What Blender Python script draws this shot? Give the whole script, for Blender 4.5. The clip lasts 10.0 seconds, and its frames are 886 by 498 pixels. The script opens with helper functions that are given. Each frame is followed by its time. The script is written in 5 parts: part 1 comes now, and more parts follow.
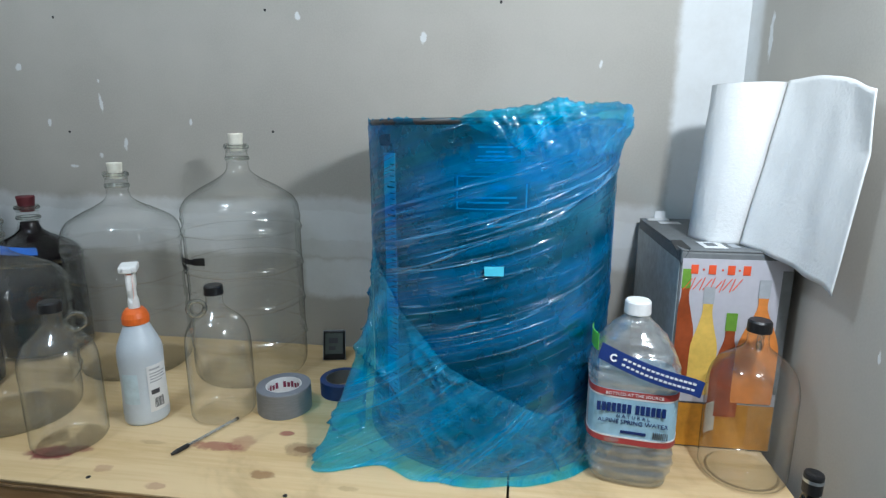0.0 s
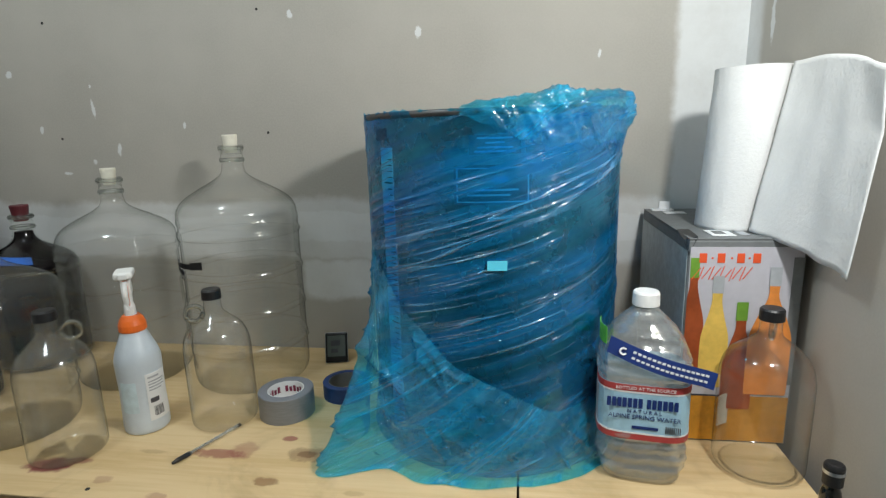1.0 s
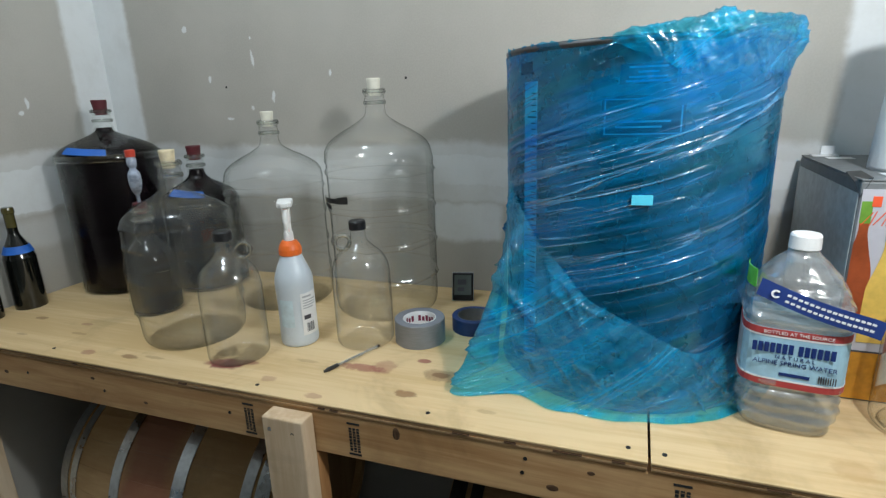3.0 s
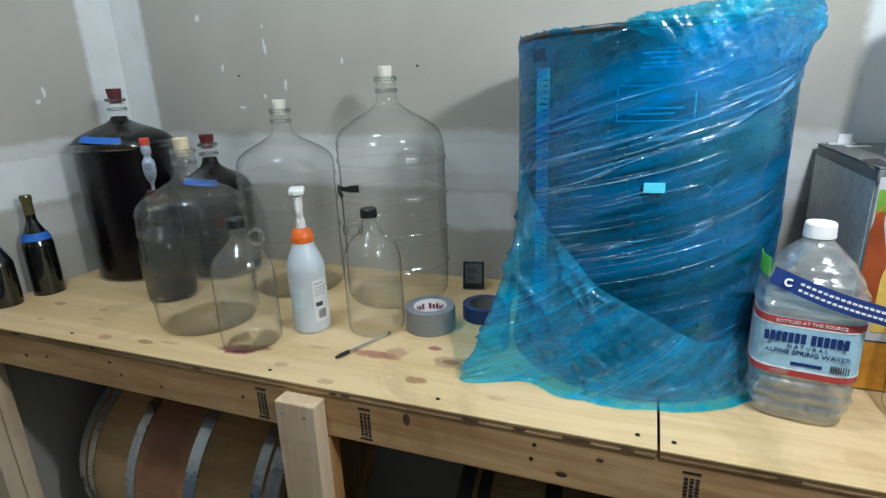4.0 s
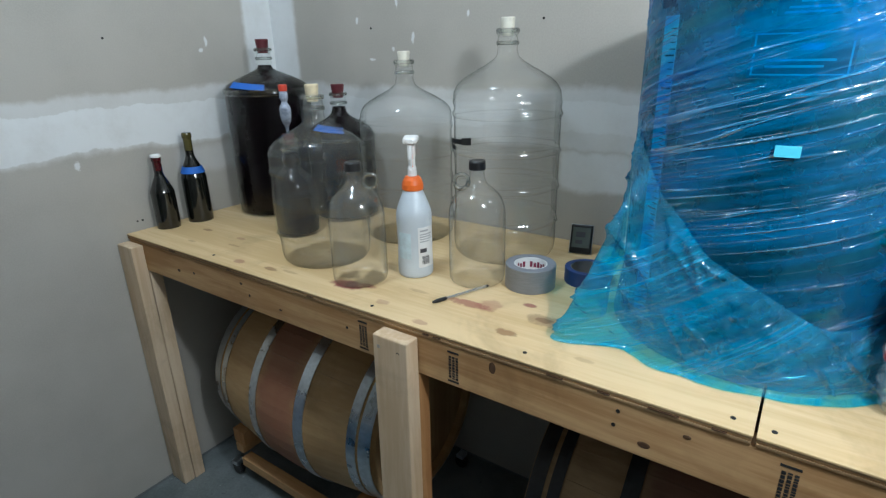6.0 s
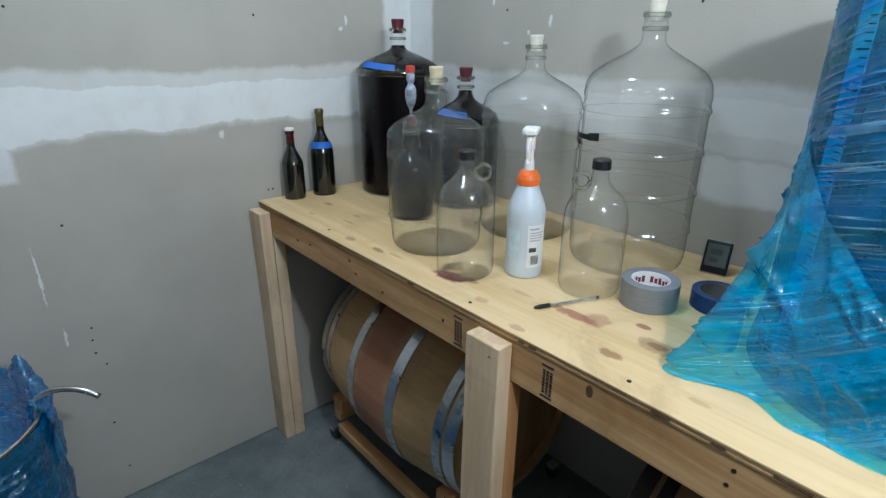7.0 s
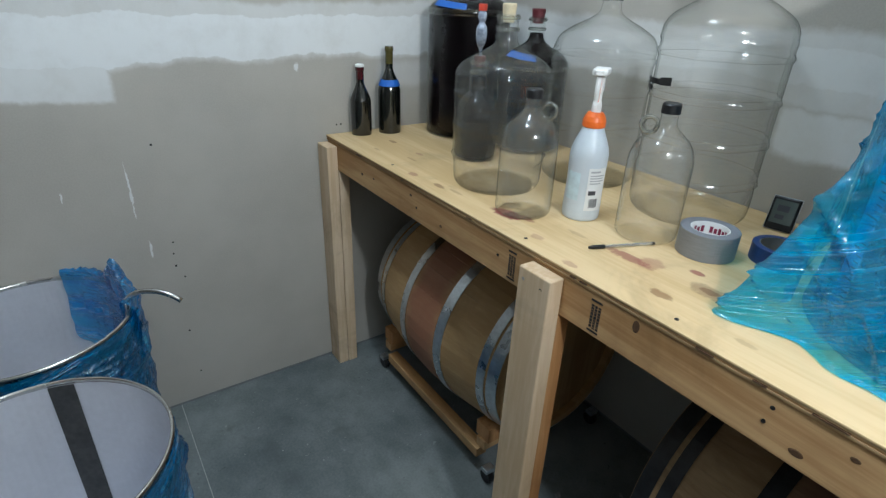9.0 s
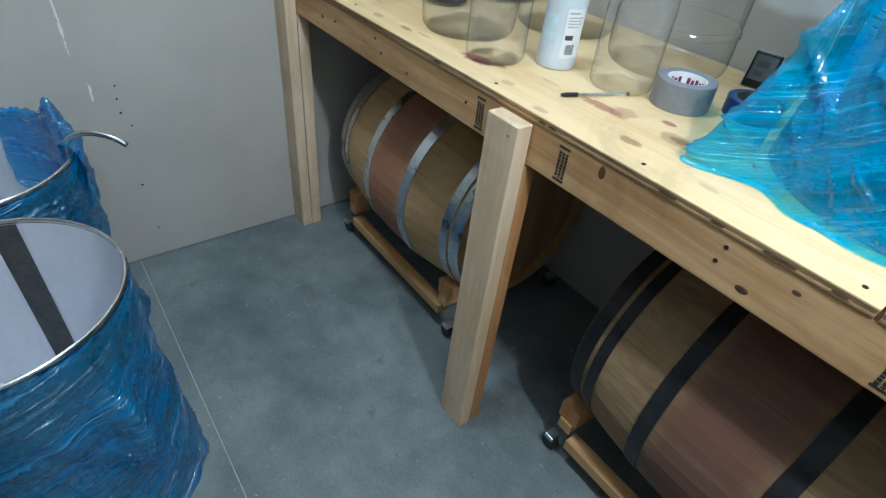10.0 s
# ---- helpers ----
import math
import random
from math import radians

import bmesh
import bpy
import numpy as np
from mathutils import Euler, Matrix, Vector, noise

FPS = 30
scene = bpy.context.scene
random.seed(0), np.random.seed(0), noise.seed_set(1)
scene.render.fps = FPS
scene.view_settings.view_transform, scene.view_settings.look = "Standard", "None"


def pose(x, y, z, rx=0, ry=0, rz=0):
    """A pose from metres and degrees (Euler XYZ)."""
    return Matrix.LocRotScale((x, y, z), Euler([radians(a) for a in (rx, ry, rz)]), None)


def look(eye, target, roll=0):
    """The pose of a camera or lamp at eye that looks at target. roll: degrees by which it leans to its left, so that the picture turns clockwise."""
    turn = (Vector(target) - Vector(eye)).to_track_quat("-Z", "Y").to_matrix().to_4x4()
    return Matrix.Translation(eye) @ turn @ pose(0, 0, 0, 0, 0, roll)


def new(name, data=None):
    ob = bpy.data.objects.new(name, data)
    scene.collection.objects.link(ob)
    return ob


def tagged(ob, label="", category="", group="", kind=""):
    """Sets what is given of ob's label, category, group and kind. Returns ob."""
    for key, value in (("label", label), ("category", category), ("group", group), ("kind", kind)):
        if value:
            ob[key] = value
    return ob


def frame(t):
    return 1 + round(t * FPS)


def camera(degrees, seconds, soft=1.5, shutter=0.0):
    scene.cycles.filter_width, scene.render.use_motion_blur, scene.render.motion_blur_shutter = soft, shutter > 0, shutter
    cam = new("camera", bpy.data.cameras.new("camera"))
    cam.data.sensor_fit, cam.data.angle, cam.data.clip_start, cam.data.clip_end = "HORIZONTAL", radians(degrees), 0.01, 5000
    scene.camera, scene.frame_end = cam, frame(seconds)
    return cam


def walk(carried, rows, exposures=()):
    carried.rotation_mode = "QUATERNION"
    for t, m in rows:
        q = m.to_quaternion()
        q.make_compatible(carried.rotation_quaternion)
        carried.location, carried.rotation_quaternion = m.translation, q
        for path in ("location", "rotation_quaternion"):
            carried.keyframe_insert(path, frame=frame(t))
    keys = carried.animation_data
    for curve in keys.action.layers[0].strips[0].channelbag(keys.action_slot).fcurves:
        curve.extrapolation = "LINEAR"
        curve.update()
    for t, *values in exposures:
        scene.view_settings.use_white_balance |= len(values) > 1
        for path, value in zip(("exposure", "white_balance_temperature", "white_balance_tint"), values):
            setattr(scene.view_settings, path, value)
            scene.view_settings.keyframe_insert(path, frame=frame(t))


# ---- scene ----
cam = camera(79.3, 10.0, soft=1.3)
PATH = [
    (0, (1.75, -1.372, 1.527), (1.469, 0.56, 1.096), -0.0),
    (0.5, (1.748, -1.372, 1.525), (1.478, 0.576, 1.159), -0.3),
    (1, (1.747, -1.351, 1.513), (1.461, 0.582, 1.086), -1.7),
    (1.5, (1.734, -1.362, 1.502), (1.435, 0.565, 1.056), -2.1),
    (2, (1.729, -1.366, 1.501), (1.331, 0.535, 1.021), -2.4),
    (2.5, (1.699, -1.398, 1.477), (1.124, 0.447, 0.963), -2.3),
    (4, (1.701, -1.41, 1.465), (1.002, 0.373, 0.888), -2.3),
    (4.5, (1.696, -1.413, 1.46), (1.004, 0.372, 0.882), -2.2),
    (5, (1.692, -1.413, 1.457), (0.994, 0.365, 0.865), -2.3),
    (5.5, (1.73, -1.415, 1.454), (0.892, 0.292, 0.835), -2.3),
    (5.7, (1.745, -1.418, 1.441), (0.799, 0.222, 0.794), -1.9),
    (7, (1.721, -1.334, 1.439), (0.319, -0.108, 0.709), 0.4),
    (7.5, (1.767, -1.36, 1.454), (0.209, -0.337, 0.726), 0.8),
    (8, (1.756, -1.384, 1.461), (0.163, -0.414, 0.74), 0.9),
    (8.5, (1.755, -1.388, 1.462), (0.161, -0.401, 0.764), 1.6),
    (9, (1.761, -1.381, 1.409), (0.293, -0.347, 0.528), 2.2),
    (9.5, (1.77, -1.376, 1.346), (0.486, -0.348, 0.208), 4.4),
    (10, (1.777, -1.374, 1.329), (0.578, -0.36, 0.09), 6.6),
]
EXPOSURES = [(0.0, -0.17, 5850, 10), (0.5, -0.24, 6450, 10), (1.0, -0.26, 6600, 10), (2.5, -0.10, 6350, 10), (4.0, 0.02, 6000, 9), (5.5, 0.08, 5900, 9), (7.0, 0.24, 5750, 9), (8.6, 0.30, 5950, 10), (9.0, 0.27, 5900, 9), (9.5, 0.38, 5750, 8), (10.0, 0.65, 5500, 6)]
walk(cam, [(t, look(eye, target, roll)) for t, eye, target, roll in PATH], EXPOSURES)

# ---- light ----
world = bpy.data.worlds.new("world")
world.use_nodes = True
world.node_tree.nodes["Background"].inputs[0].default_value = (0.6, 0.65, 0.7, 1)
world.node_tree.nodes["Background"].inputs[1].default_value = 0.05
scene.world = world


def lamp(name, at, watts, colour, radius=0.05):
    data = bpy.data.lights.new(name, "POINT")
    data.energy, data.color, data.shadow_soft_size = watts, colour, radius
    ob = new(name, data)
    ob.location = at
    return ob


lamp("side_lamp", (2.12, -0.97, 1.89), 32, (0.93, 0.965, 0.955), 0.035)
lamp("room_lamp", (0.85, -1.04, 2.75), 33, (0.82, 0.94, 1.0), 0.12)


# ---- materials ----
def nodes_of(name):
    m = bpy.data.materials.new(name)
    m.use_nodes = True
    nt = m.node_tree
    return m, nt, nt.nodes["Principled BSDF"]


def node(nt, kind, **values):
    n = nt.nodes.new(kind)
    for key, value in values.items():
        n.inputs[key.replace("_", " ")].default_value = value
    return n


def maths(nt, op, a, b=None, clamp=False):
    n = nt.nodes.new("ShaderNodeMath")
    n.operation, n.use_clamp = op, clamp
    for i, v in enumerate((a, b)):
        if v is None:
            continue
        if isinstance(v, (int, float)):
            n.inputs[i].default_value = v
        else:
            nt.links.new(v, n.inputs[i])
    return n.outputs[0]


def place(nt, stretch=(1, 1, 1), own=False):
    """Coordinates in metres, stretched; own: those of the object."""
    if own:
        src = nt.nodes.new("ShaderNodeTexCoord").outputs["Object"]
    else:
        src = nt.nodes.new("ShaderNodeNewGeometry").outputs["Position"]
    mp = nt.nodes.new("ShaderNodeMapping")
    mp.inputs["Scale"].default_value = stretch
    nt.links.new(src, mp.inputs[0])
    return mp.outputs[0]


def clouds(nt, vec, scale, detail=4.0, rough=0.55, distort=0.0):
    n = node(nt, "ShaderNodeTexNoise", Scale=scale, Detail=detail, Roughness=rough, Distortion=distort)
    nt.links.new(vec, n.inputs["Vector"])
    return n.outputs["Fac"]


def span(nt, fac, lo, hi, to0=0.0, to1=1.0):
    n = nt.nodes.new("ShaderNodeMapRange")
    n.interpolation_type = "SMOOTHSTEP"
    for i, v in enumerate((lo, hi, to0, to1)):
        n.inputs[i + 1].default_value = v
    nt.links.new(fac, n.inputs[0])
    return n.outputs[0]


def blend(nt, fac, a, b):
    n = nt.nodes.new("ShaderNodeMix")
    n.data_type = "RGBA"
    for i, v in ((0, fac), (6, a), (7, b)):
        if isinstance(v, (int, float)):
            n.inputs[i].default_value = v
        elif isinstance(v, tuple):
            n.inputs[i].default_value = (*v[:3], 1)
        else:
            nt.links.new(v, n.inputs[i])
    return n.outputs[2]


def bumped(nt, bsdf, height, strength, distance=0.002):
    b = node(nt, "ShaderNodeBump", Strength=strength, Distance=distance)
    nt.links.new(height, b.inputs["Height"])
    nt.links.new(b.outputs[0], bsdf.inputs["Normal"])


def surf(name, colour, rough=0.5, metal=0.0, var=0.15, scale=6.0, fine=70.0, bump=0.15, stretch=(1, 1, 1), coat=0.0, own=False, spec=0.5):
    """A surface with variation at two scales, and fine relief."""
    m, nt, p = nodes_of(name)
    vec = place(nt, stretch, own)
    big, small = clouds(nt, vec, scale), clouds(nt, vec, fine)
    f = maths(nt, "ADD", maths(nt, "MULTIPLY", big, 0.6), maths(nt, "MULTIPLY", small, 0.4))
    f = span(nt, f, 0.3, 0.7)
    lo, hi = tuple(c * (1 - var) for c in colour), tuple(min(1, c * (1 + var)) for c in colour)
    nt.links.new(blend(nt, f, lo, hi), p.inputs["Base Color"])
    nt.links.new(span(nt, big, 0.3, 0.7, max(0.02, rough - 0.08), min(1, rough + 0.08)), p.inputs["Roughness"])
    p.inputs["Metallic"].default_value = metal
    p.inputs["Coat Weight"].default_value = coat
    p.inputs["Specular IOR Level"].default_value = spec
    if bump:
        bumped(nt, p, small, bump)
    return m


def sep(nt, vec):
    s = nt.nodes.new("ShaderNodeSeparateXYZ")
    nt.links.new(vec, s.inputs[0])
    return s.outputs


def strip(nt, x, lo, hi, soft):
    """1 between lo and hi, with soft ends."""
    return maths(nt, "MULTIPLY", span(nt, x, lo - soft, lo + soft), span(nt, x, hi - soft, hi + soft, 1.0, 0.0))


def drywall(name, along, patches, dabs):
    """Unpainted plasterboard with smeared joint compound: patches (from, to, low, high, strength, soft), dabs (along, height, width, height)."""
    m, nt, p = nodes_of(name)
    vec = place(nt)
    xyz = sep(nt, vec)
    wide, edge, fine = clouds(nt, vec, 3.0, 5.0), clouds(nt, vec, 26.0, 6.0, 0.65), clouds(nt, vec, 220.0, 2.0)
    wob = maths(nt, "MULTIPLY", maths(nt, "SUBTRACT", edge, 0.5), 0.022)
    slow = maths(nt, "MULTIPLY", maths(nt, "SUBTRACT", wide, 0.5), 0.10)
    u = maths(nt, "ADD", xyz[along], wob)
    z = maths(nt, "ADD", maths(nt, "ADD", xyz[2], wob), slow)
    paper = blend(nt, span(nt, wide, 0.3, 0.7), (0.405, 0.385, 0.345), (0.465, 0.443, 0.40))
    paper = blend(nt, span(nt, fine, 0.35, 0.65, 0.0, 0.25), paper, (0.50, 0.477, 0.435))
    col, mask = paper, None
    for a, b, lo, hi, amount, soft in patches:
        k = maths(nt, "MULTIPLY", strip(nt, u, a, b, soft), strip(nt, z, lo, hi, soft))
        k = maths(nt, "MULTIPLY", k, span(nt, clouds(nt, vec, 7.0, 6.0, 0.7), 0.25, 0.6, amount * 0.75, amount))
        mask = k if mask is None else maths(nt, "MAXIMUM", mask, k)
    stretched = clouds(nt, place(nt, (30, 30, 30)), 1.0, 5.0, 0.7)
    for a, h, w, t in dabs:
        w, t = w * 0.7, t * 0.8
        du = maths(nt, "DIVIDE", maths(nt, "SUBTRACT", maths(nt, "ADD", xyz[along], maths(nt, "MULTIPLY", maths(nt, "SUBTRACT", edge, 0.5), 0.02)), a), w)
        dz = maths(nt, "DIVIDE", maths(nt, "SUBTRACT", xyz[2], h), t)
        d = maths(nt, "ADD", maths(nt, "MULTIPLY", du, du), maths(nt, "MULTIPLY", dz, dz))
        k = span(nt, maths(nt, "ADD", d, maths(nt, "MULTIPLY", stretched, 1.6)), 0.95, 1.3, 0.8, 0.0)
        mask = k if mask is None else maths(nt, "MAXIMUM", mask, k)
    col = blend(nt, mask, col, (0.78, 0.80, 0.81))
    nt.links.new(col, p.inputs["Base Color"])
    p.inputs["Roughness"].default_value = 0.85
    p.inputs["Specular IOR Level"].default_value = 0.25
    bumped(nt, p, maths(nt, "ADD", maths(nt, "MULTIPLY", mask, 0.6), maths(nt, "MULTIPLY", edge, 0.35)), 0.25, 0.002)
    return m


def marked_wood(name, light, dark, grain, rough=0.6, spots=(), shine=0.0, red=None):
    """Softwood with grain along one axis; spots: (x, y, half width, half depth, colour, strength)."""
    m, nt, p = nodes_of(name)
    stretch = [14.0, 14.0, 14.0]
    stretch[grain] = 0.9
    vec = place(nt, tuple(stretch))
    bend = clouds(nt, place(nt, (2, 2, 2)), 1.6, 2.0)
    ring = clouds(nt, vec, 1.0, 6.0, 0.6, 0.8)
    thin = clouds(nt, vec, 7.0, 3.0, 0.6)
    f = maths(nt, "ADD", maths(nt, "MULTIPLY", ring, 0.6), maths(nt, "ADD", maths(nt, "MULTIPLY", thin, 0.25), maths(nt, "MULTIPLY", bend, 0.15)))
    col = blend(nt, span(nt, f, 0.40, 0.62), dark, light)
    pos = place(nt)
    worn = clouds(nt, pos, 5.0, 5.0, 0.65, 0.5)
    col = blend(nt, span(nt, worn, 0.52, 0.74, 0.0, 0.5), col, tuple(c * 0.62 for c in dark))
    if spots:
        xyz, edge = sep(nt, pos), clouds(nt, pos, 55.0, 5.0, 0.65)
        wob = maths(nt, "MULTIPLY", maths(nt, "SUBTRACT", edge, 0.5), 2.0)
        for a, b, w, t, tint, amount in spots:
            du = maths(nt, "DIVIDE", maths(nt, "SUBTRACT", xyz[0], a), w)
            dv = maths(nt, "DIVIDE", maths(nt, "SUBTRACT", xyz[1], b), t)
            d = maths(nt, "ADD", maths(nt, "ADD", maths(nt, "MULTIPLY", du, du), maths(nt, "MULTIPLY", dv, dv)), wob)
            col = blend(nt, span(nt, d, 0.4, 1.15, amount, 0.0), col, tint)
    if red:
        # wine soaked into the staves round the bung
        a, w, tint = red
        d = maths(nt, "ABSOLUTE", maths(nt, "SUBTRACT", sep(nt, pos)[0], a))
        d = maths(nt, "ADD", d, maths(nt, "MULTIPLY", maths(nt, "SUBTRACT", clouds(nt, pos, 12.0, 5.0, 0.6), 0.5), 0.09))
        col = blend(nt, span(nt, d, w * 0.5, w * 1.25, 0.68, 0.0), col, tint)
    nt.links.new(col, p.inputs["Base Color"])
    p.inputs["Roughness"].default_value = rough
    p.inputs["Specular IOR Level"].default_value = 0.3
    p.inputs["Coat Weight"].default_value = shine
    bumped(nt, p, f, 0.3, 0.0015)
    return m


def clear(name, tint=(0.985, 0.992, 0.99), rough=0.0, body=0.0, ior=1.48, wave=0.0, base=0.065, edge=0.8, haze=0.0, rimtone=(0.9, 0.92, 0.91), sharp=2.6):
    """Clear glass or plastic wall: most light goes straight through, some is bent, and the surface mirrors by its angle."""
    m, nt, p = nodes_of(name)
    p.inputs["Base Color"].default_value = (*tint, 1)
    p.inputs["Transmission Weight"].default_value = 1.0
    p.inputs["Roughness"].default_value = rough
    p.inputs["IOR"].default_value = ior
    t = nt.nodes.new("ShaderNodeBsdfTransparent")
    t.inputs[0].default_value = (*tint, 1)
    g, g2 = nt.nodes.new("ShaderNodeBsdfGlossy"), nt.nodes.new("ShaderNodeBsdfGlossy")
    g.inputs["Roughness"].default_value, g2.inputs["Roughness"].default_value = max(rough, 0.09), max(rough, 0.02)
    # a low rimtone paints the dark outline that bent light gives thick glass
    g2.inputs[0].default_value = (*rimtone, 1)
    fres = nt.nodes.new("ShaderNodeLayerWeight")
    sheen = maths(nt, "MULTIPLY", maths(nt, "POWER", fres.outputs["Facing"], sharp), edge)
    if wave:
        b = node(nt, "ShaderNodeBump", Strength=wave, Distance=0.004)
        nt.links.new(clouds(nt, place(nt), 40.0, 3.0), b.inputs["Height"])
        for n in (p, g, g2, fres):
            nt.links.new(b.outputs[0], n.inputs["Normal"])
    mix, mix2, mix0 = (nt.nodes.new("ShaderNodeMixShader") for k in range(3))
    nt.links.new(sheen, mix0.inputs[0])
    nt.links.new(t.outputs[0], mix0.inputs[1])
    nt.links.new(g2.outputs[0], mix0.inputs[2])
    mix.inputs[0].default_value = base
    nt.links.new(mix0.outputs[0], mix.inputs[1])
    nt.links.new(g.outputs[0], mix.inputs[2])
    mix2.inputs[0].default_value = body
    nt.links.new(mix.outputs[0], mix2.inputs[1])
    nt.links.new(p.outputs[0], mix2.inputs[2])
    if haze:
        # pale diffuse veil put in for caught light, besides the plastic's faint scatter
        d, mix3 = nt.nodes.new("ShaderNodeBsdfDiffuse"), nt.nodes.new("ShaderNodeMixShader")
        d.inputs[0].default_value = (0.85, 0.88, 0.88, 1)
        nt.links.new(span(nt, clouds(nt, place(nt, (1, 1, 2.5)), 38.0, 4.0, 0.6, 0.8), 0.35, 0.70, haze * 0.6, haze * 1.4), mix3.inputs[0])
        nt.links.new(mix2.outputs[0], mix3.inputs[1])
        nt.links.new(d.outputs[0], mix3.inputs[2])
        mix2 = mix3
    nt.links.new(mix2.outputs[0], nt.nodes["Material Output"].inputs[0])
    return m


def film(name, slope, body=(0.003, 0.30, 0.84), few=(0.34, 0.84, 0.97), many=(0.02, 0.40, 0.88), lo=0.03, hi=0.16, rug=0.8, shine=0.09, crumple=0.5, strands=1.0, size=17.0):
    """Blue stretch film wound in layers: where more turns lie over one another it is deeper blue; thin drawn strands
    have glints painted in by brighter body colour and more gloss.
    """
    m, nt, p = nodes_of(name)
    src = nt.nodes.new("ShaderNodeTexCoord").outputs["Object"]
    x, y, z = sep(nt, src)
    turn = maths(nt, "ARCTAN2", y, x)
    lift = maths(nt, "SUBTRACT", z, maths(nt, "MULTIPLY", turn, slope))

    def wound(along, across):
        c = nt.nodes.new("ShaderNodeCombineXYZ")
        nt.links.new(maths(nt, "MULTIPLY", turn, along), c.inputs[0])
        nt.links.new(maths(nt, "MULTIPLY", lift, across), c.inputs[1])
        return c.outputs[0]

    def line(fac, width):
        return span(nt, maths(nt, "ABSOLUTE", maths(nt, "SUBTRACT", fac, 0.5)), 0.0, width, 1.0, 0.0)

    wide = clouds(nt, wound(0.35, 11.0), 1.0, 3.0, 0.6, 0.2)
    thin = clouds(nt, wound(0.5, 60.0), 1.0, 4.0, 0.7, 0.2)
    where = span(nt, clouds(nt, wound(0.8, 7.0), 1.0, 2.0), 0.40, 0.58)
    layers = maths(nt, "ADD", maths(nt, "MULTIPLY", wide, 0.62), maths(nt, "MULTIPLY", thin, 0.38))
    layers = span(nt, layers, 0.38, 0.64)
    pull = maths(nt, "ADD", line(clouds(nt, wound(0.30, 24.0), 1.0, 1.0, 0.4, 0.1), 0.014), line(clouds(nt, wound(0.45, 70.0), 1.0, 1.0, 0.4, 0.1), 0.03), True)
    pull = maths(nt, "MULTIPLY", maths(nt, "MULTIPLY", pull, where), strands)
    own = place(nt, own=True)
    crease = maths(nt, "ABSOLUTE", maths(nt, "SUBTRACT", clouds(nt, own, size, 3.0, 0.55, 1.4), 0.5))
    nt.links.new(blend(nt, layers, (body[0] * 4, body[1] * 1.2, body[2]), body), p.inputs["Base Color"])
    p.inputs["Roughness"].default_value = 0.3
    p.inputs["Specular IOR Level"].default_value = 0.2
    b = node(nt, "ShaderNodeBump", Strength=min(rug, 1.0), Distance=0.003 * max(rug, 1.0))
    nt.links.new(maths(nt, "ADD", maths(nt, "MULTIPLY", crease, crumple), maths(nt, "ADD", maths(nt, "MULTIPLY", pull, 0.7), maths(nt, "MULTIPLY", thin, 0.12 * strands))), b.inputs["Height"])
    t, g = nt.nodes.new("ShaderNodeBsdfTransparent"), nt.nodes.new("ShaderNodeBsdfGlossy")
    nt.links.new(blend(nt, maths(nt, "ADD", layers, maths(nt, "MULTIPLY", pull, 0.5), True), few, many), t.inputs[0])
    g.inputs["Roughness"].default_value = 0.08
    lw = nt.nodes.new("ShaderNodeLayerWeight")
    for n in (p, g, lw):
        nt.links.new(b.outputs[0], n.inputs["Normal"])
    mix, mix2 = nt.nodes.new("ShaderNodeMixShader"), nt.nodes.new("ShaderNodeMixShader")
    # strands get more bright body colour here, as painted highlights
    nt.links.new(maths(nt, "ADD", span(nt, layers, 0.0, 1.0, lo, hi), maths(nt, "MULTIPLY", pull, 0.36)), mix.inputs[0])
    nt.links.new(t.outputs[0], mix.inputs[1])
    nt.links.new(p.outputs[0], mix.inputs[2])
    nt.links.new(maths(nt, "ADD", maths(nt, "ADD", maths(nt, "MULTIPLY", maths(nt, "POWER", lw.outputs["Facing"], 4.0), 0.45), shine), maths(nt, "MULTIPLY", pull, 0.22), True), mix2.inputs[0])
    nt.links.new(mix.outputs[0], mix2.inputs[1])
    nt.links.new(g.outputs[0], mix2.inputs[2])
    nt.links.new(mix2.outputs[0], nt.nodes["Material Output"].inputs[0])
    return m


RED, BROWN, DARK = (0.27, 0.05, 0.055), (0.27, 0.13, 0.055), (0.20, 0.10, 0.05)
M = {}
M["wall_n"] = drywall("plasterboard_back", 0, [
    (-0.1, 0.13, 0.9, 2.7, 0.85, 0.012), (2.10, 2.4, 1.30, 2.7, 0.85, 0.012), (0.0, 2.3, 1.19, 1.345, 0.62, 0.012),
    (0.1, 2.3, 1.235, 1.315, 0.8, 0.008), (1.16, 1.36, 1.08, 1.19, 0.75, 0.012)], [
    (0.60, 1.60, 0.012, 0.05), (0.36, 1.70, 0.02, 0.02), (1.50, 1.75, 0.016, 0.03), (0.66, 1.49, 0.014, 0.035), (0.58, 1.46, 0.014, 0.02),
    (0.43, 1.55, 0.012, 0.02), (0.86, 1.55, 0.010, 0.02), (1.93, 1.68, 0.010, 0.02), (1.18, 1.81, 0.016, 0.02), (0.60, 1.66, 0.010, 0.012), (0.49, 1.43, 0.03, 0.01)])
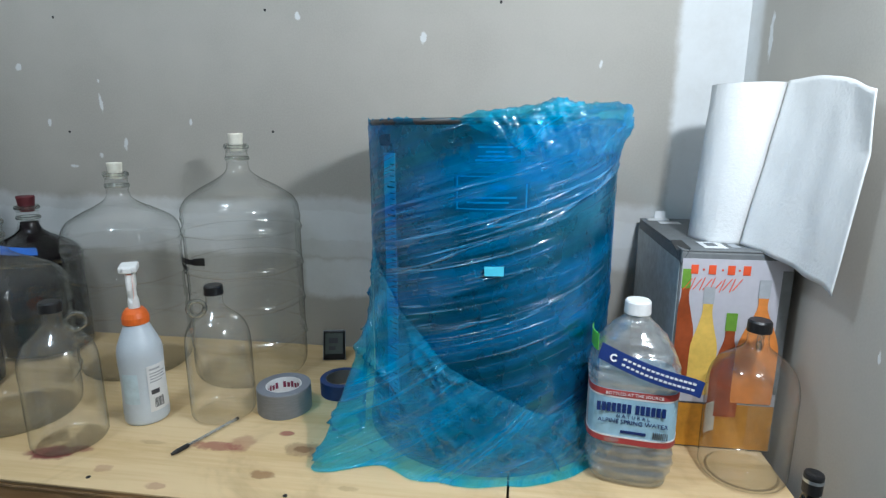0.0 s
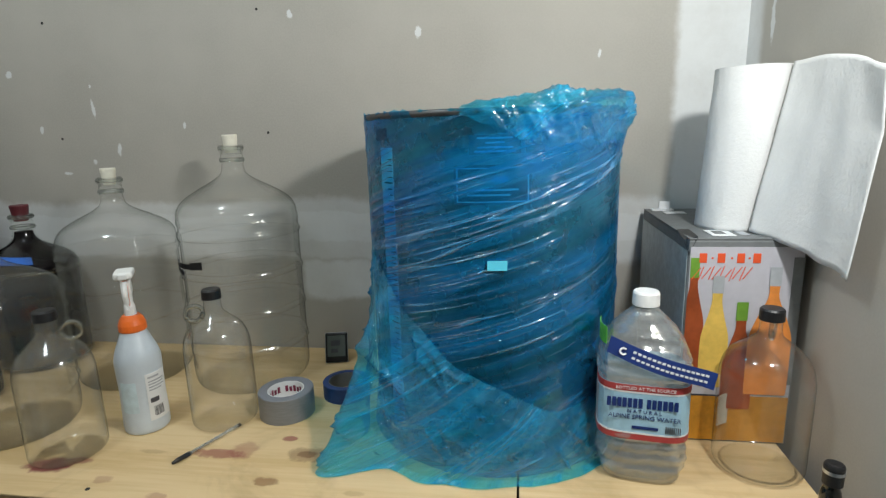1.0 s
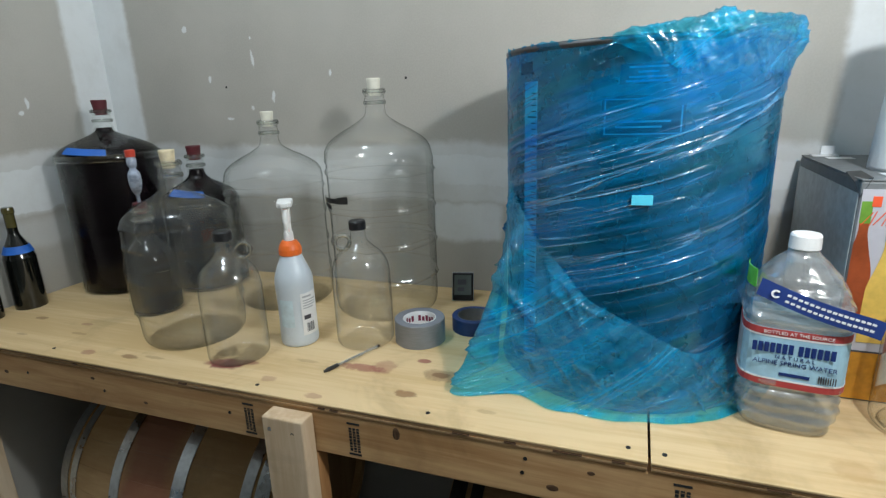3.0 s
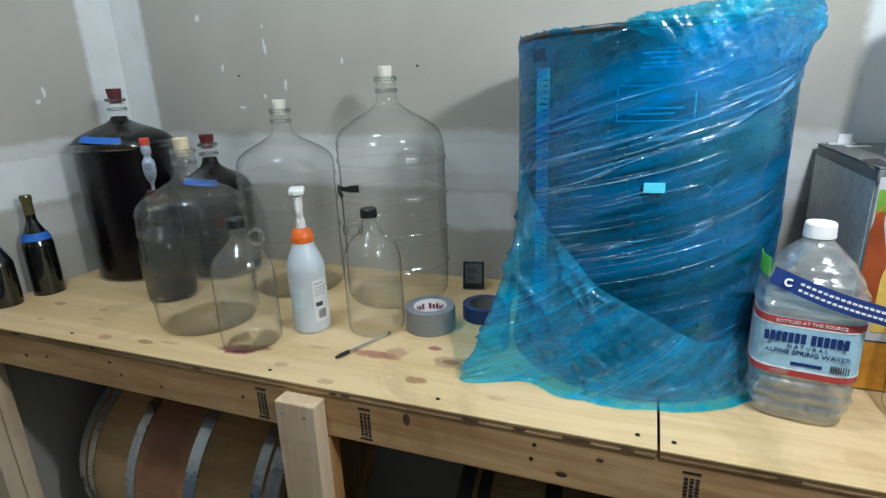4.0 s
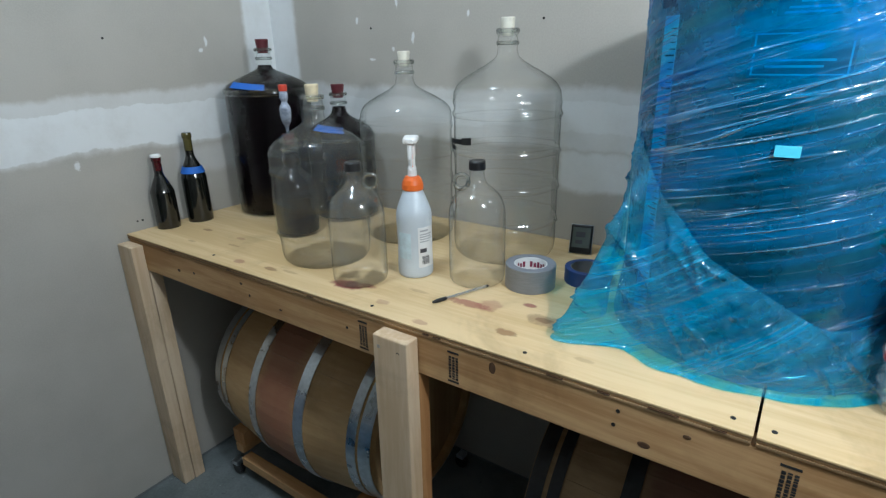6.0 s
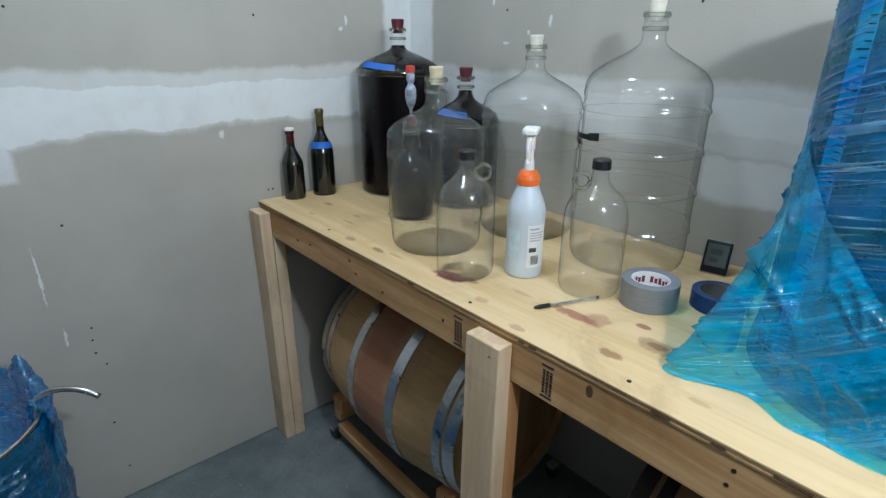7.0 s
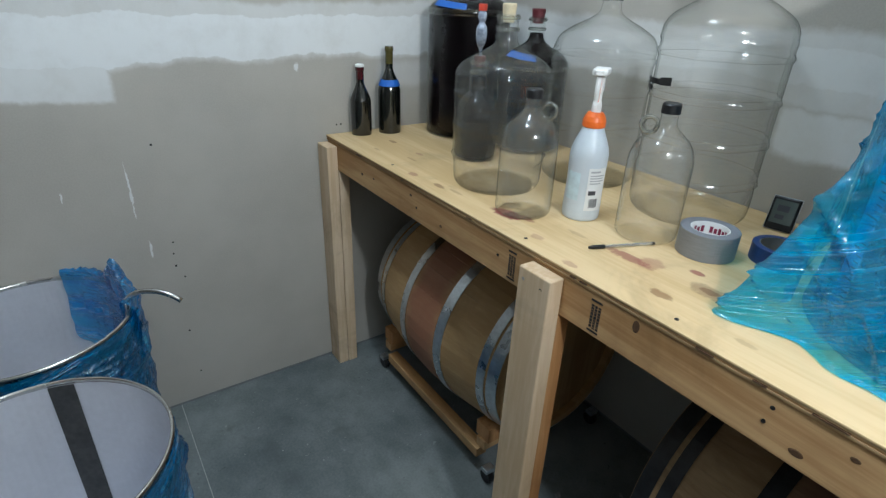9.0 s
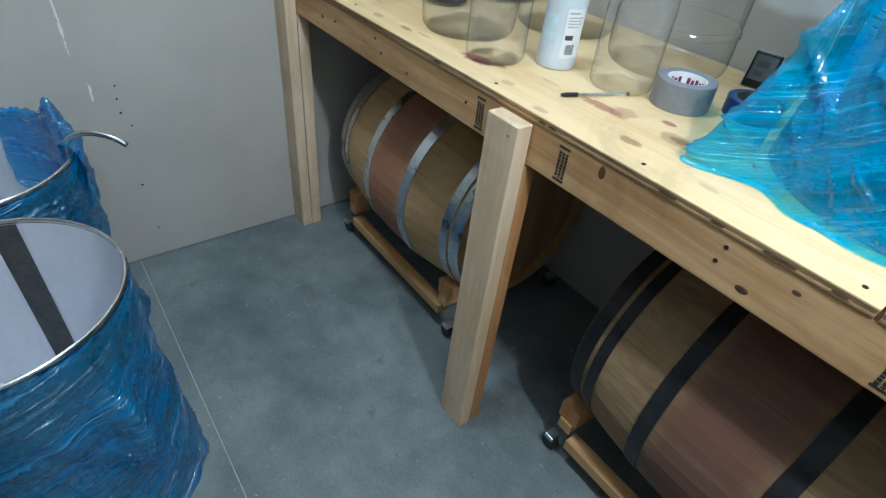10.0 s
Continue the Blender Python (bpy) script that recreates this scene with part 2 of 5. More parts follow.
M["wall_w"] = drywall("plasterboard_side", 1, [
    (-0.12, 0.1, 1.36, 2.7, 0.85, 0.012), (-3.0, 0.05, 1.185, 1.355, 0.6, 0.012), (-3.0, 0.05, 1.19, 1.315, 0.95, 0.005),
    (-3.0, -1.275, 1.10, 1.2, 0.8, 0.01), (-0.45, 0.0, 1.08, 1.17, 0.35, 0.02)], [
    (-0.28, 1.50, 0.012, 0.035), (-0.30, 1.47, 0.018, 0.014), (-1.52, 1.40, 0.02, 0.02), (-1.46, 1.39, 0.012, 0.03), (-1.29, 0.83, 0.007, 0.17),
    (-1.27, 0.63, 0.009, 0.06), (-1.46, 0.84, 0.006, 0.03), (-0.9, 1.57, 0.02, 0.01), (-0.75, 1.16, 0.02, 0.03), (-1.9, 1.5, 0.03, 0.03)])
M["wall_e"] = drywall("plasterboard_right", 1, [(-0.07, 0.1, 0.93, 2.7, 0.8, 0.02)], [
    (-0.12, 1.72, 0.02, 0.10), (-0.62, 1.42, 0.008, 0.02), (-0.66, 1.37, 0.008, 0.03), (-0.60, 1.22, 0.006, 0.02)])
M["wall_s"] = drywall("plasterboard_plain", 0, [(-1, 4, 1.19, 1.33, 0.7, 0.02)], [(1.0, 1.6, 0.02, 0.03)])
M["ceiling"] = surf("ceiling_paint", (0.50, 0.50, 0.48), 0.9, var=0.05, bump=0.05)
M["ply"] = marked_wood("plywood_face", (0.74, 0.555, 0.315), (0.63, 0.44, 0.215), 0, 0.5, [
    (0.881, -0.580, 0.050, 0.024, RED, 0.9), (0.93, -0.56, 0.025, 0.012, RED, 0.6), (1.18, -0.514, 0.055, 0.016, RED, 0.65), (1.225, -0.50, 0.03, 0.03, RED, 0.4),
    (1.297, -0.453, 0.018, 0.010, RED, 0.75), (0.523, -0.622, 0.022, 0.012, RED, 0.5), (1.017, -0.609, 0.02, 0.012, RED, 0.35),
    (1.142, -0.641, 0.022, 0.010, RED, 0.4), (0.641, -0.612, 0.026, 0.010, BROWN, 0.75), (1.311, -0.585, 0.026, 0.013, BROWN, 0.75),
    (1.353, -0.501, 0.04, 0.026, DARK, 0.5), (1.353, -0.501, 0.02, 0.012, DARK, 0.7), (0.19, -0.501, 0.022, 0.010, BROWN, 0.7), (0.249, -0.592, 0.02, 0.006, BROWN, 0.4),
    (0.70, -0.60, 0.03, 0.007, BROWN, 0.35), (0.40, -0.55, 0.03, 0.006, BROWN, 0.4), (0.36, -0.50, 0.02, 0.008, RED, 0.4), (1.05, -0.52, 0.03, 0.008, BROWN, 0.3),
    (1.474, -0.60, 0.02, 0.008, BROWN, 0.3), (2.02, -0.60, 0.03, 0.03, (0.50, 0.30, 0.13), 0.35)])
M["ply_edge"] = marked_wood("plywood_edge", (0.50, 0.33, 0.17), (0.20, 0.12, 0.055), 0, 0.75)
M["stud_x"] = marked_wood("lumber_along", (0.61, 0.39, 0.19), (0.40, 0.215, 0.085), 0, 0.6)
M["stud_z"] = marked_wood("lumber_upright", (0.72, 0.57, 0.40), (0.58, 0.42, 0.26), 2, 0.6)
M["stud_o"] = marked_wood("lumber_orange", (0.55, 0.30, 0.13), (0.40, 0.19, 0.07), 2, 0.6)
M["stud_y"] = marked_wood("lumber_across", (0.62, 0.40, 0.20), (0.46, 0.26, 0.11), 1, 0.6)
M["oak"] = marked_wood("oak_new", (0.52, 0.345, 0.17), (0.43, 0.265, 0.115), 0, 0.55, red=(0.55, 0.095, (0.25, 0.075, 0.055)))
M["oak2"] = marked_wood("oak_old", (0.37, 0.255, 0.14), (0.24, 0.15, 0.075), 0, 0.7, red=(1.678, 0.11, (0.13, 0.05, 0.045)))
M["head"] = marked_wood("oak_head", (0.40, 0.27, 0.13), (0.30, 0.18, 0.08), 2, 0.6)
M["bead"] = surf("dark_stamp_ink", (0.02, 0.02, 0.02), 0.8)
M["zinc"] = surf("galvanised_hoop", (0.62, 0.66, 0.70), 0.32, 1.0, var=0.2, scale=14, bump=0.1)
M["iron"] = surf("black_hoop", (0.02, 0.022, 0.025), 0.45, 0.3, var=0.5, scale=20)
M["steel"] = surf("polished_steel", (0.66, 0.67, 0.68), 0.20, 1.0, var=0.08, scale=5, bump=0.04)
M["tank_steel"] = surf("mottled_steel", (0.36, 0.37, 0.38), 0.30, 1.0, var=0.22, scale=30, fine=75, bump=0.10)
M["liner"] = surf("pale_steel_inside", (0.80, 0.81, 0.86), 0.38, 0.55, var=0.05, scale=3, bump=0.03)
M["rim"] = surf("steel_rim", (0.66, 0.65, 0.63), 0.25, 1.0, var=0.1)
M["grey_strip"] = surf("dull_grey_steel", (0.10, 0.10, 0.10), 0.45, 0.7, var=0.25, scale=20)
M["film"] = film("blue_stretch_film", 0.07, body=(0.003, 0.37, 0.86), few=(0.15, 0.76, 0.94), many=(0.008, 0.36, 0.93), lo=0.06, hi=0.30, rug=1.3, shine=0.06)
M["film2"] = film("blue_drum_film", 0.05, body=(0.002, 0.36, 0.86), few=(0.12, 0.66, 0.93), many=(0.005, 0.24, 0.85), lo=0.16, hi=0.42, rug=3.6, shine=0.17, crumple=1.2, size=12.0)
M["loose"] = film("loose_blue_film", 0.2, few=(0.40, 0.88, 0.985), many=(0.14, 0.72, 0.98), body=(0.003, 0.50, 0.95), lo=0.10, hi=0.36, rug=1.8, shine=0.10, crumple=1.0, strands=0.25, size=20.0)
M["glass"] = clear("clear_glass", (0.993, 0.995, 0.990), 0.0, 0.0, base=0.06, edge=0.95, haze=0.022, rimtone=(0.36, 0.38, 0.36), sharp=4.2)
M["jug"] = clear("jug_glass", (0.994, 0.996, 0.993), 0.0, 0.0, base=0.065, edge=0.95, haze=0.022, rimtone=(0.5, 0.52, 0.51), sharp=3.6)
M["pet"] = clear("thin_clear_plastic", (0.99, 0.995, 0.995), 0.05, 0.0, 1.5, 0.5, 0.13, 0.8, 0.13)
M["water"] = clear("water", (0.985, 0.993, 0.993), 0.02, 0.0, 1.33, 0.6, 0.10, 0.6, 0.08)
M["wine"] = surf("red_wine_in_glass", (0.005, 0.003, 0.004), 0.25, var=0.3, bump=0.0, spec=0.1)
M["wine_red"] = surf("thin_red_wine", (0.06, 0.006, 0.008), 0.12, var=0.2, bump=0.0, coat=0.5)
M["bottle"] = surf("dark_bottle_glass", (0.006, 0.007, 0.006), 0.08, var=0.3, bump=0.0, coat=0.8)
M["bottle_neck"] = surf("olive_bottle_neck", (0.07, 0.06, 0.018), 0.15, var=0.2, bump=0.0)
M["cork"] = surf("pale_cork", (0.72, 0.62, 0.42), 0.8, var=0.12, scale=60, fine=260, bump=0.3)
M["cork_w"] = surf("white_bung", (0.80, 0.77, 0.66), 0.7, var=0.08, scale=40)
M["bung"] = surf("maroon_rubber", (0.10, 0.012, 0.018), 0.5, var=0.15)
M["black"] = surf("black_plastic", (0.012, 0.012, 0.013), 0.35, var=0.2, fine=200, bump=0.05)
M["white"] = surf("white_plastic", (0.82, 0.82, 0.81), 0.4, var=0.03, bump=0.02)
M["milk"] = surf("milky_bottle_plastic", (0.58, 0.64, 0.70), 0.42, var=0.05, scale=10, bump=0.04)
M["orange"] = surf("orange_plastic", (0.85, 0.16, 0.02), 0.4, var=0.05, bump=0.02)
M["redcap"] = surf("red_plastic_cap", (0.60, 0.06, 0.03), 0.4, var=0.06)
M["label"] = surf("white_paper_label", (0.78, 0.79, 0.80), 0.55, var=0.03, bump=0.02)
M["ink"] = surf("grey_print", (0.06, 0.06, 0.07), 0.6)
M["paleink"] = surf("pale_grey_print", (0.42, 0.44, 0.47), 0.6)
M["bluetape"] = surf("blue_painter_tape", (0.02, 0.13, 0.52), 0.6, var=0.12, scale=30, fine=300, bump=0.2)
M["bluetape_d"] = surf("dark_blue_tape_roll", (0.012, 0.045, 0.17), 0.5, var=0.2, scale=30)
M["duct"] = surf("silver_duct_tape", (0.24, 0.25, 0.27), 0.42, 0.25, var=0.1, scale=30, stretch=(1, 1, 8), bump=0.15)
M["duct_top"] = surf("duct_tape_side", (0.20, 0.21, 0.24), 0.55, 0.1, var=0.1, fine=300)
M["maroon"] = surf("maroon_print", (0.20, 0.02, 0.06), 0.5, var=0.1)
M["navy"] = surf("navy_print", (0.008, 0.03, 0.16), 0.45, var=0.1)
M["label_dark"] = surf("dark_label", (0.003, 0.008, 0.045), 0.5, var=0.1)
M["sky"] = surf("pale_blue_print", (0.36, 0.58, 0.72), 0.45, var=0.12, scale=40)
M["redprint"] = surf("red_print", (0.42, 0.05, 0.05), 0.45, var=0.08)
M["green"] = surf("green_print", (0.12, 0.50, 0.06), 0.45, var=0.2, scale=40)
M["paper"] = surf("paper_towel", (0.70, 0.705, 0.70), 0.9, var=0.03, scale=20, fine=180, bump=0.5)
M["card"] = surf("grey_printed_card", (0.17, 0.18, 0.185), 0.6, var=0.15, scale=9, bump=0.08)
M["card_side"] = surf("grey_green_card", (0.40, 0.44, 0.44), 0.40, var=0.3, scale=12, bump=0.08)
M["lilac"] = surf("pale_lilac_print", (0.50, 0.49, 0.54), 0.5, var=0.06, scale=5)
M["amber"] = surf("amber_print", (0.55, 0.24, 0.02), 0.45, var=0.25, scale=7)
M["rust"] = surf("rust_red_print", (0.30, 0.06, 0.015), 0.4, var=0.25, scale=20)
M["straw"] = surf("straw_yellow_print", (0.72, 0.48, 0.10), 0.4, var=0.15, scale=20)
M["peach"] = surf("peach_print", (0.70, 0.24, 0.05), 0.4, var=0.2, scale=20)
M["capgreen"] = surf("bright_green_print", (0.16, 0.34, 0.04), 0.45, var=0.2)
M["vermilion"] = surf("vermilion_print", (0.80, 0.10, 0.03), 0.5, var=0.06)
M["screen"] = surf("grey_lcd", (0.12, 0.14, 0.13), 0.2, var=0.1)
M["cyan"] = surf("pale_cyan_label", (0.10, 0.60, 0.80), 0.5, var=0.05)
M["dirty"] = surf("old_paper_label", (0.62, 0.57, 0.48), 0.8, var=0.2, scale=40)
M["ruler"] = surf("pale_ruler_strip", (0.80, 0.86, 0.88), 0.5, var=0.06)
M["faded"] = surf("faded_blue_print", (0.54, 0.66, 0.72), 0.45, var=0.12, scale=60, bump=0.0)
M["knot"] = surf("brown_knot", (0.09, 0.045, 0.02), 0.6, var=0.3, scale=80)
M["frost"] = surf("cloudy_airlock_plastic", (0.32, 0.36, 0.45), 0.25, var=0.3, scale=90, bump=0.1)
M["rib"] = clear("thick_glass", (0.93, 0.95, 0.93), 0.0, 0.4, base=0.09, rimtone=(0.4, 0.42, 0.41))
M["heel"] = clear("glass_base", (0.98, 0.985, 0.975), 0.0, 0.05, base=0.05, edge=0.12)
M["full"] = clear("glass_over_wine", (0.97, 0.98, 0.975), 0.0, 0.0, 1.48, 0.0, 0.025, 0.35)
M["screw"] = surf("dark_screw", (0.03, 0.03, 0.03), 0.5, 0.5)


def concrete():
    m, nt, p = nodes_of("concrete_floor")
    vec = place(nt)
    big, mid, fine = clouds(nt, vec, 1.6, 6.0, 0.6), clouds(nt, vec, 9.0, 5.0, 0.6), clouds(nt, vec, 120.0, 3.0)
    f = maths(nt, "ADD", maths(nt, "MULTIPLY", big, 0.55), maths(nt, "ADD", maths(nt, "MULTIPLY", mid, 0.3), maths(nt, "MULTIPLY", fine, 0.15)))
    col = blend(nt, span(nt, f, 0.35, 0.66), (0.085, 0.105, 0.110), (0.225, 0.250, 0.252))
    col = blend(nt, span(nt, clouds(nt, vec, 7.5, 3.0), 0.62, 0.72, 0.0, 0.5), col, (0.08, 0.085, 0.085))
    col = blend(nt, span(nt, clouds(nt, place(nt, (1, 1, 1)), 19.0, 3.0), 0.68, 0.76, 0.0, 0.5), col, (0.45, 0.46, 0.45))
    col = blend(nt, span(nt, clouds(nt, vec, 55.0, 2.0), 0.70, 0.76, 0.0, 0.6), col, (0.40, 0.41, 0.40))
    col = blend(nt, span(nt, clouds(nt, vec, 28.0, 4.0, 0.6, 0.6), 0.66, 0.74, 0.0, 0.6), col, (0.05, 0.055, 0.055))
    nt.links.new(col, p.inputs["Base Color"])
    nt.links.new(span(nt, mid, 0.3, 0.7, 0.42, 0.6), p.inputs["Roughness"])
    bumped(nt, p, f, 0.2, 0.002)
    return m


M["concrete"] = concrete()
M["dust"] = surf("pale_joint_dust", (0.42, 0.42, 0.40), 0.9, var=0.2, scale=60)


# ---- building blocks ----
def part(name, bm, material, parent=None, label="", smooth=False):
    """Links a bmesh as one mesh object under a thing or a part."""
    me = bpy.data.meshes.new(name)
    bm.normal_update()
    bm.to_mesh(me)
    bm.free()
    if smooth:
        me.shade_smooth()
    me.materials.append(material)
    ob = new(name, me)
    ob.parent = parent
    if label:
        ob["label"] = label
    return ob


def thing(name, at, label, category, group="", turn=0.0, kind=""):
    ob = new(name)
    ob.matrix_basis = pose(*at, 0, 0, turn)
    ob.empty_display_size = 0.05
    return tagged(ob, label, category, group, kind)


def box(bm, x0, x1, y0, y1, z0, z1, bevel=0.0):
    r = bmesh.ops.create_cube(bm, size=1)
    for v in r["verts"]:
        v.co = Vector(((x0 + x1) / 2 + v.co.x * (x1 - x0), (y0 + y1) / 2 + v.co.y * (y1 - y0), (z0 + z1) / 2 + v.co.z * (z1 - z0)))
    if bevel:
        es = list({e for v in r["verts"] for e in v.link_edges})
        bmesh.ops.bevel(bm, geom=es, offset=bevel, segments=2, affect="EDGES", profile=0.5)
    return bm


def boxed(*a, bevel=0.0):
    return box(bmesh.new(), *a, bevel=bevel)


def lathe(profile, n=48, start=0.0, turn=2 * math.pi):
    """Turns (radius, height) round the z axis; radius 0 closes to a point."""
    bm = bmesh.new()
    full = abs(turn - 2 * math.pi) < 1e-6
    steps = n if full else n + 1
    rings = []
    for r, z in profile:
        if r < 1e-6:
            rings.append([bm.verts.new((0, 0, z))])
        else:
            rings.append([bm.verts.new((r * math.cos(start + turn * i / n), r * math.sin(start + turn * i / n), z)) for i in range(steps)])
    for a, b in zip(rings, rings[1:]):
        for i in range(n):
            j = (i + 1) % steps
            q = [a[i % len(a)], a[j % len(a)], b[j % len(b)], b[i % len(b)]]
            q = list(dict.fromkeys(q))
            if len(q) > 2:
                bm.faces.new(q)
    return bm


def smooth_profile(points, steps=5):
    """Rounds a profile with a Catmull-Rom curve."""
    out = []
    for i in range(len(points) - 1):
        p0, p1, p2, p3 = points[max(i - 1, 0)], points[i], points[i + 1], points[min(i + 2, len(points) - 1)]
        for s in range(steps):
            t = s / steps
            out.append(tuple(max(0.0 if k == 0 else -9, 0.5 * (2 * p1[k] + (p2[k] - p0[k]) * t + (2 * p0[k] - 5 * p1[k] + 4 * p2[k] - p3[k]) * t * t
                       + (3 * p1[k] - p0[k] - 3 * p2[k] + p3[k]) * t ** 3)) for k in (0, 1)))
    return out + [points[-1]]


def shell(outer, wall):
    """A glass wall round a hollow: up outside, over the lip and a little way down the neck."""
    lip = outer[-1]
    return [(0.0, outer[0][1])] + outer + [(lip[0] - wall, lip[1]), (lip[0] - wall, lip[1] - 6 * wall)]


def tube(points, r, n=10):
    """A round tube along points, closed at its ends."""
    bm = bmesh.new()
    pts, rings, up = [Vector(p) for p in points], [], Vector((0.3, 0.1, 0.95))
    for i, p in enumerate(pts):
        d = (pts[min(i + 1, len(pts) - 1)] - pts[max(i - 1, 0)]).normalized()
        a = d.cross(up).normalized()
        b = a.cross(d)
        rad = r[i] if isinstance(r, (list, tuple)) else r
        rings.append([bm.verts.new(p + (a * math.cos(2 * math.pi * k / n) + b * math.sin(2 * math.pi * k / n)) * rad) for k in range(n)])
    for a, b in zip(rings, rings[1:]):
        for k in range(n):
            bm.faces.new((a[k], a[(k + 1) % n], b[(k + 1) % n], b[k]))
    bm.faces.new(rings[0][::-1])
    bm.faces.new(rings[-1])
    return bm


def arc_patch(r, a0, a1, z0, z1, thick=0.0012, n=10, tilt=0.0, draw=0.0):
    """A thin piece that lies on a cylinder, from angle a0 to a1."""
    bm = bmesh.new()
    grid = []
    for i in range(n + 1):
        a = a0 + (a1 - a0) * i / n
        lift = tilt * (i / n - 0.5)
        grid.append([bm.verts.new(((r + d - (draw if z == z1 else 0)) * math.cos(a), (r + d - (draw if z == z1 else 0)) * math.sin(a), z + lift)) for d, z in ((0, z0), (thick, z0), (thick, z1), (0, z1))])
    for a, b in zip(grid, grid[1:]):
        for k in range(4):
            bm.faces.new((a[k], b[k], b[(k + 1) % 4], a[(k + 1) % 4]))
    bm.faces.new(grid[0])
    bm.faces.new(grid[-1][::-1])
    return bm


def slab(points, y, thick):
    """A flat piece in the xz plane, its outline given, that stands out from y towards the front."""
    bm = bmesh.new()
    f = [bm.verts.new((x, y - thick, z)) for x, z in points]
    b = [bm.verts.new((x, y, z)) for x, z in points]
    bm.faces.new(f)
    bm.faces.new(b[::-1])
    for i in range(len(points)):
        j = (i + 1) % len(points)
        bm.faces.new((f[j], f[i], b[i], b[j]))
    bmesh.ops.recalc_face_normals(bm, faces=bm.faces)
    return bm


def words(text, size, material, parent, m, name="lettering"):
    """Raised lettering in the built-in font, centred on the pose m."""
    cu = bpy.data.curves.new(name, "FONT")
    cu.body, cu.size, cu.align_x, cu.align_y, cu.extrude, cu.resolution_u = text, size, "CENTER", "CENTER", 0.0003, 2
    tmp = new("tmp", cu)
    me = bpy.data.meshes.new_from_object(tmp.evaluated_get(bpy.context.evaluated_depsgraph_get()))
    bpy.data.objects.remove(tmp)
    me.materials.clear()
    me.materials.append(material)
    ob = new(name, me)
    ob.parent, ob.matrix_basis = parent, m
    return ob


# ---- the room ----
W, DEEP, HIGH, TOP = 2.25, 5.6, 3.0, 0.93
FRONT = -0.66


def structure(name, bm, material, label):
    return tagged(part(name, bm, material), label, name.split("_")[0], kind="structure")


wall_n = structure("wall_north", boxed(-0.12, W + 0.12, 0, 0.12, 0, HIGH), M["wall_n"], "unpainted grey plasterboard wall with smeared joint compound")
wall_w = structure("wall_west", boxed(-0.12, 0, -DEEP, 0, 0, HIGH), M["wall_w"], "unpainted plasterboard wall with a white taped joint")
# thin dark strips paint the shade of the gap at the wall's foot
for name, spot in (("gap", (0.0, 0.0015, -DEEP, 0, 0, 0.007)), ("gap", (0.0016, W, -0.0015, 0, 0, 0.007))):
    part(name, boxed(*spot), M["card"], wall_w if spot[1] < 0.1 else wall_n, "dark strip painted as the shaded gap under the plasterboard")
wall_e = structure("wall_east", boxed(W, W + 0.12, -DEEP, 0, 0, HIGH), M["wall_e"], "bare grey plasterboard wall beside the bench")
# unseen closing wall and ceiling, added; far off and grey to limit bounced light
structure("wall_south", boxed(-0.12, W + 0.12, -DEEP - 0.12, -DEEP, 0, HIGH), M["wall_s"], "unseen plain plasterboard wall added to close the room")
structure("ceiling", boxed(-0.12, W + 0.12, -DEEP - 0.12, 0.12, HIGH, HIGH + 0.1), M["ceiling"], "unseen plain grey ceiling added to close the room")
floor = tagged(new("floor"), "grey concrete floor with a saw-cut joint", "floor", kind="structure")
part("slab", boxed(-0.12, W + 0.12, -1.2845, 0.12, -0.1, 0, bevel=0.002), M["concrete"], floor)
part("slab", boxed(-0.12, W + 0.12, -DEEP - 0.12, -1.2870, -0.1, 0, bevel=0.001), M["concrete"], floor)
part("slab_bed", boxed(-0.12, W + 0.12, -1.2844, -1.2871, -0.05, -0.002), M["dust"], floor)


def screw(parent, m, r=0.0035, name="screw", material=None):
    """A countersunk screw head; its flat side looks along z."""
    ob = part(name, lathe([(0.0, 0.0002), (r * 0.35, 0.0002), (r * 0.45, 0.0010), (r, 0.0010), (r, -0.001), (0.0, -0.001)], 10), material or M["screw"], parent)
    ob.matrix_basis = m
    return ob


for x in (0.49, 1.095, 1.69):
    for z in (1.525, 1.826, 2.13):
        screw(wall_n, pose(x, 0, z, 90, 0, 0))
for y in (-0.604, -1.21):
    for z in (1.505, 1.81, 0.96, 0.556, 0.30, 2.1):
        screw(wall_w, pose(0, y, z, 0, 90, 0))
for y, z in ((-1.205, 0.64), (-1.21, 0.60), (-1.19, 0.51), (-1.2, 0.12), (-0.62, 0.96), (-1.62, 0.96)):
    screw(wall_w, pose(0, y, z, 0, 90, 0), 0.003)

# ---- workbench ----
bench = thing("workbench", (0, 0, 0), "long pine workbench with a stained plywood top", "workbench")
JOINT, END = 1.744, 2.218


def leaning(bm):
    """The post's foot stands a little out from the bench."""
    for v in bm.verts:
        k = 1 - v.co.z / 0.907
        v.co.x += 0.020 * k
        v.co.y -= 0.032 * k
    return bm



def ply_sheet(x0, x1):
    """A sheet of plywood: face veneers over a core of thinner, uneven plies."""
    top = part("plywood_sheet", boxed(x0, x1, FRONT - 0.002, -0.004, TOP - 0.004, TOP, bevel=0.001), M["ply"], bench)
    for k in range(4):
        z1 = TOP - 0.004 - k * 0.0036
        part("ply_layer", boxed(x0 + 0.001, x1 - 0.001, FRONT + (0.001 if k % 2 else -0.001), -0.005, z1 - 0.0034, z1), M["ply_edge" if k % 2 == 0 else "stud_x"], top)
    return top


ply_sheet(0.003, JOINT - 0.002)
ply_sheet(JOINT + 0.002, END)
part("rail", boxed(0.004, END, FRONT + 0.002, FRONT + 0.04, TOP - 0.109, TOP - 0.0195, bevel=0.003), M["stud_x"], bench)
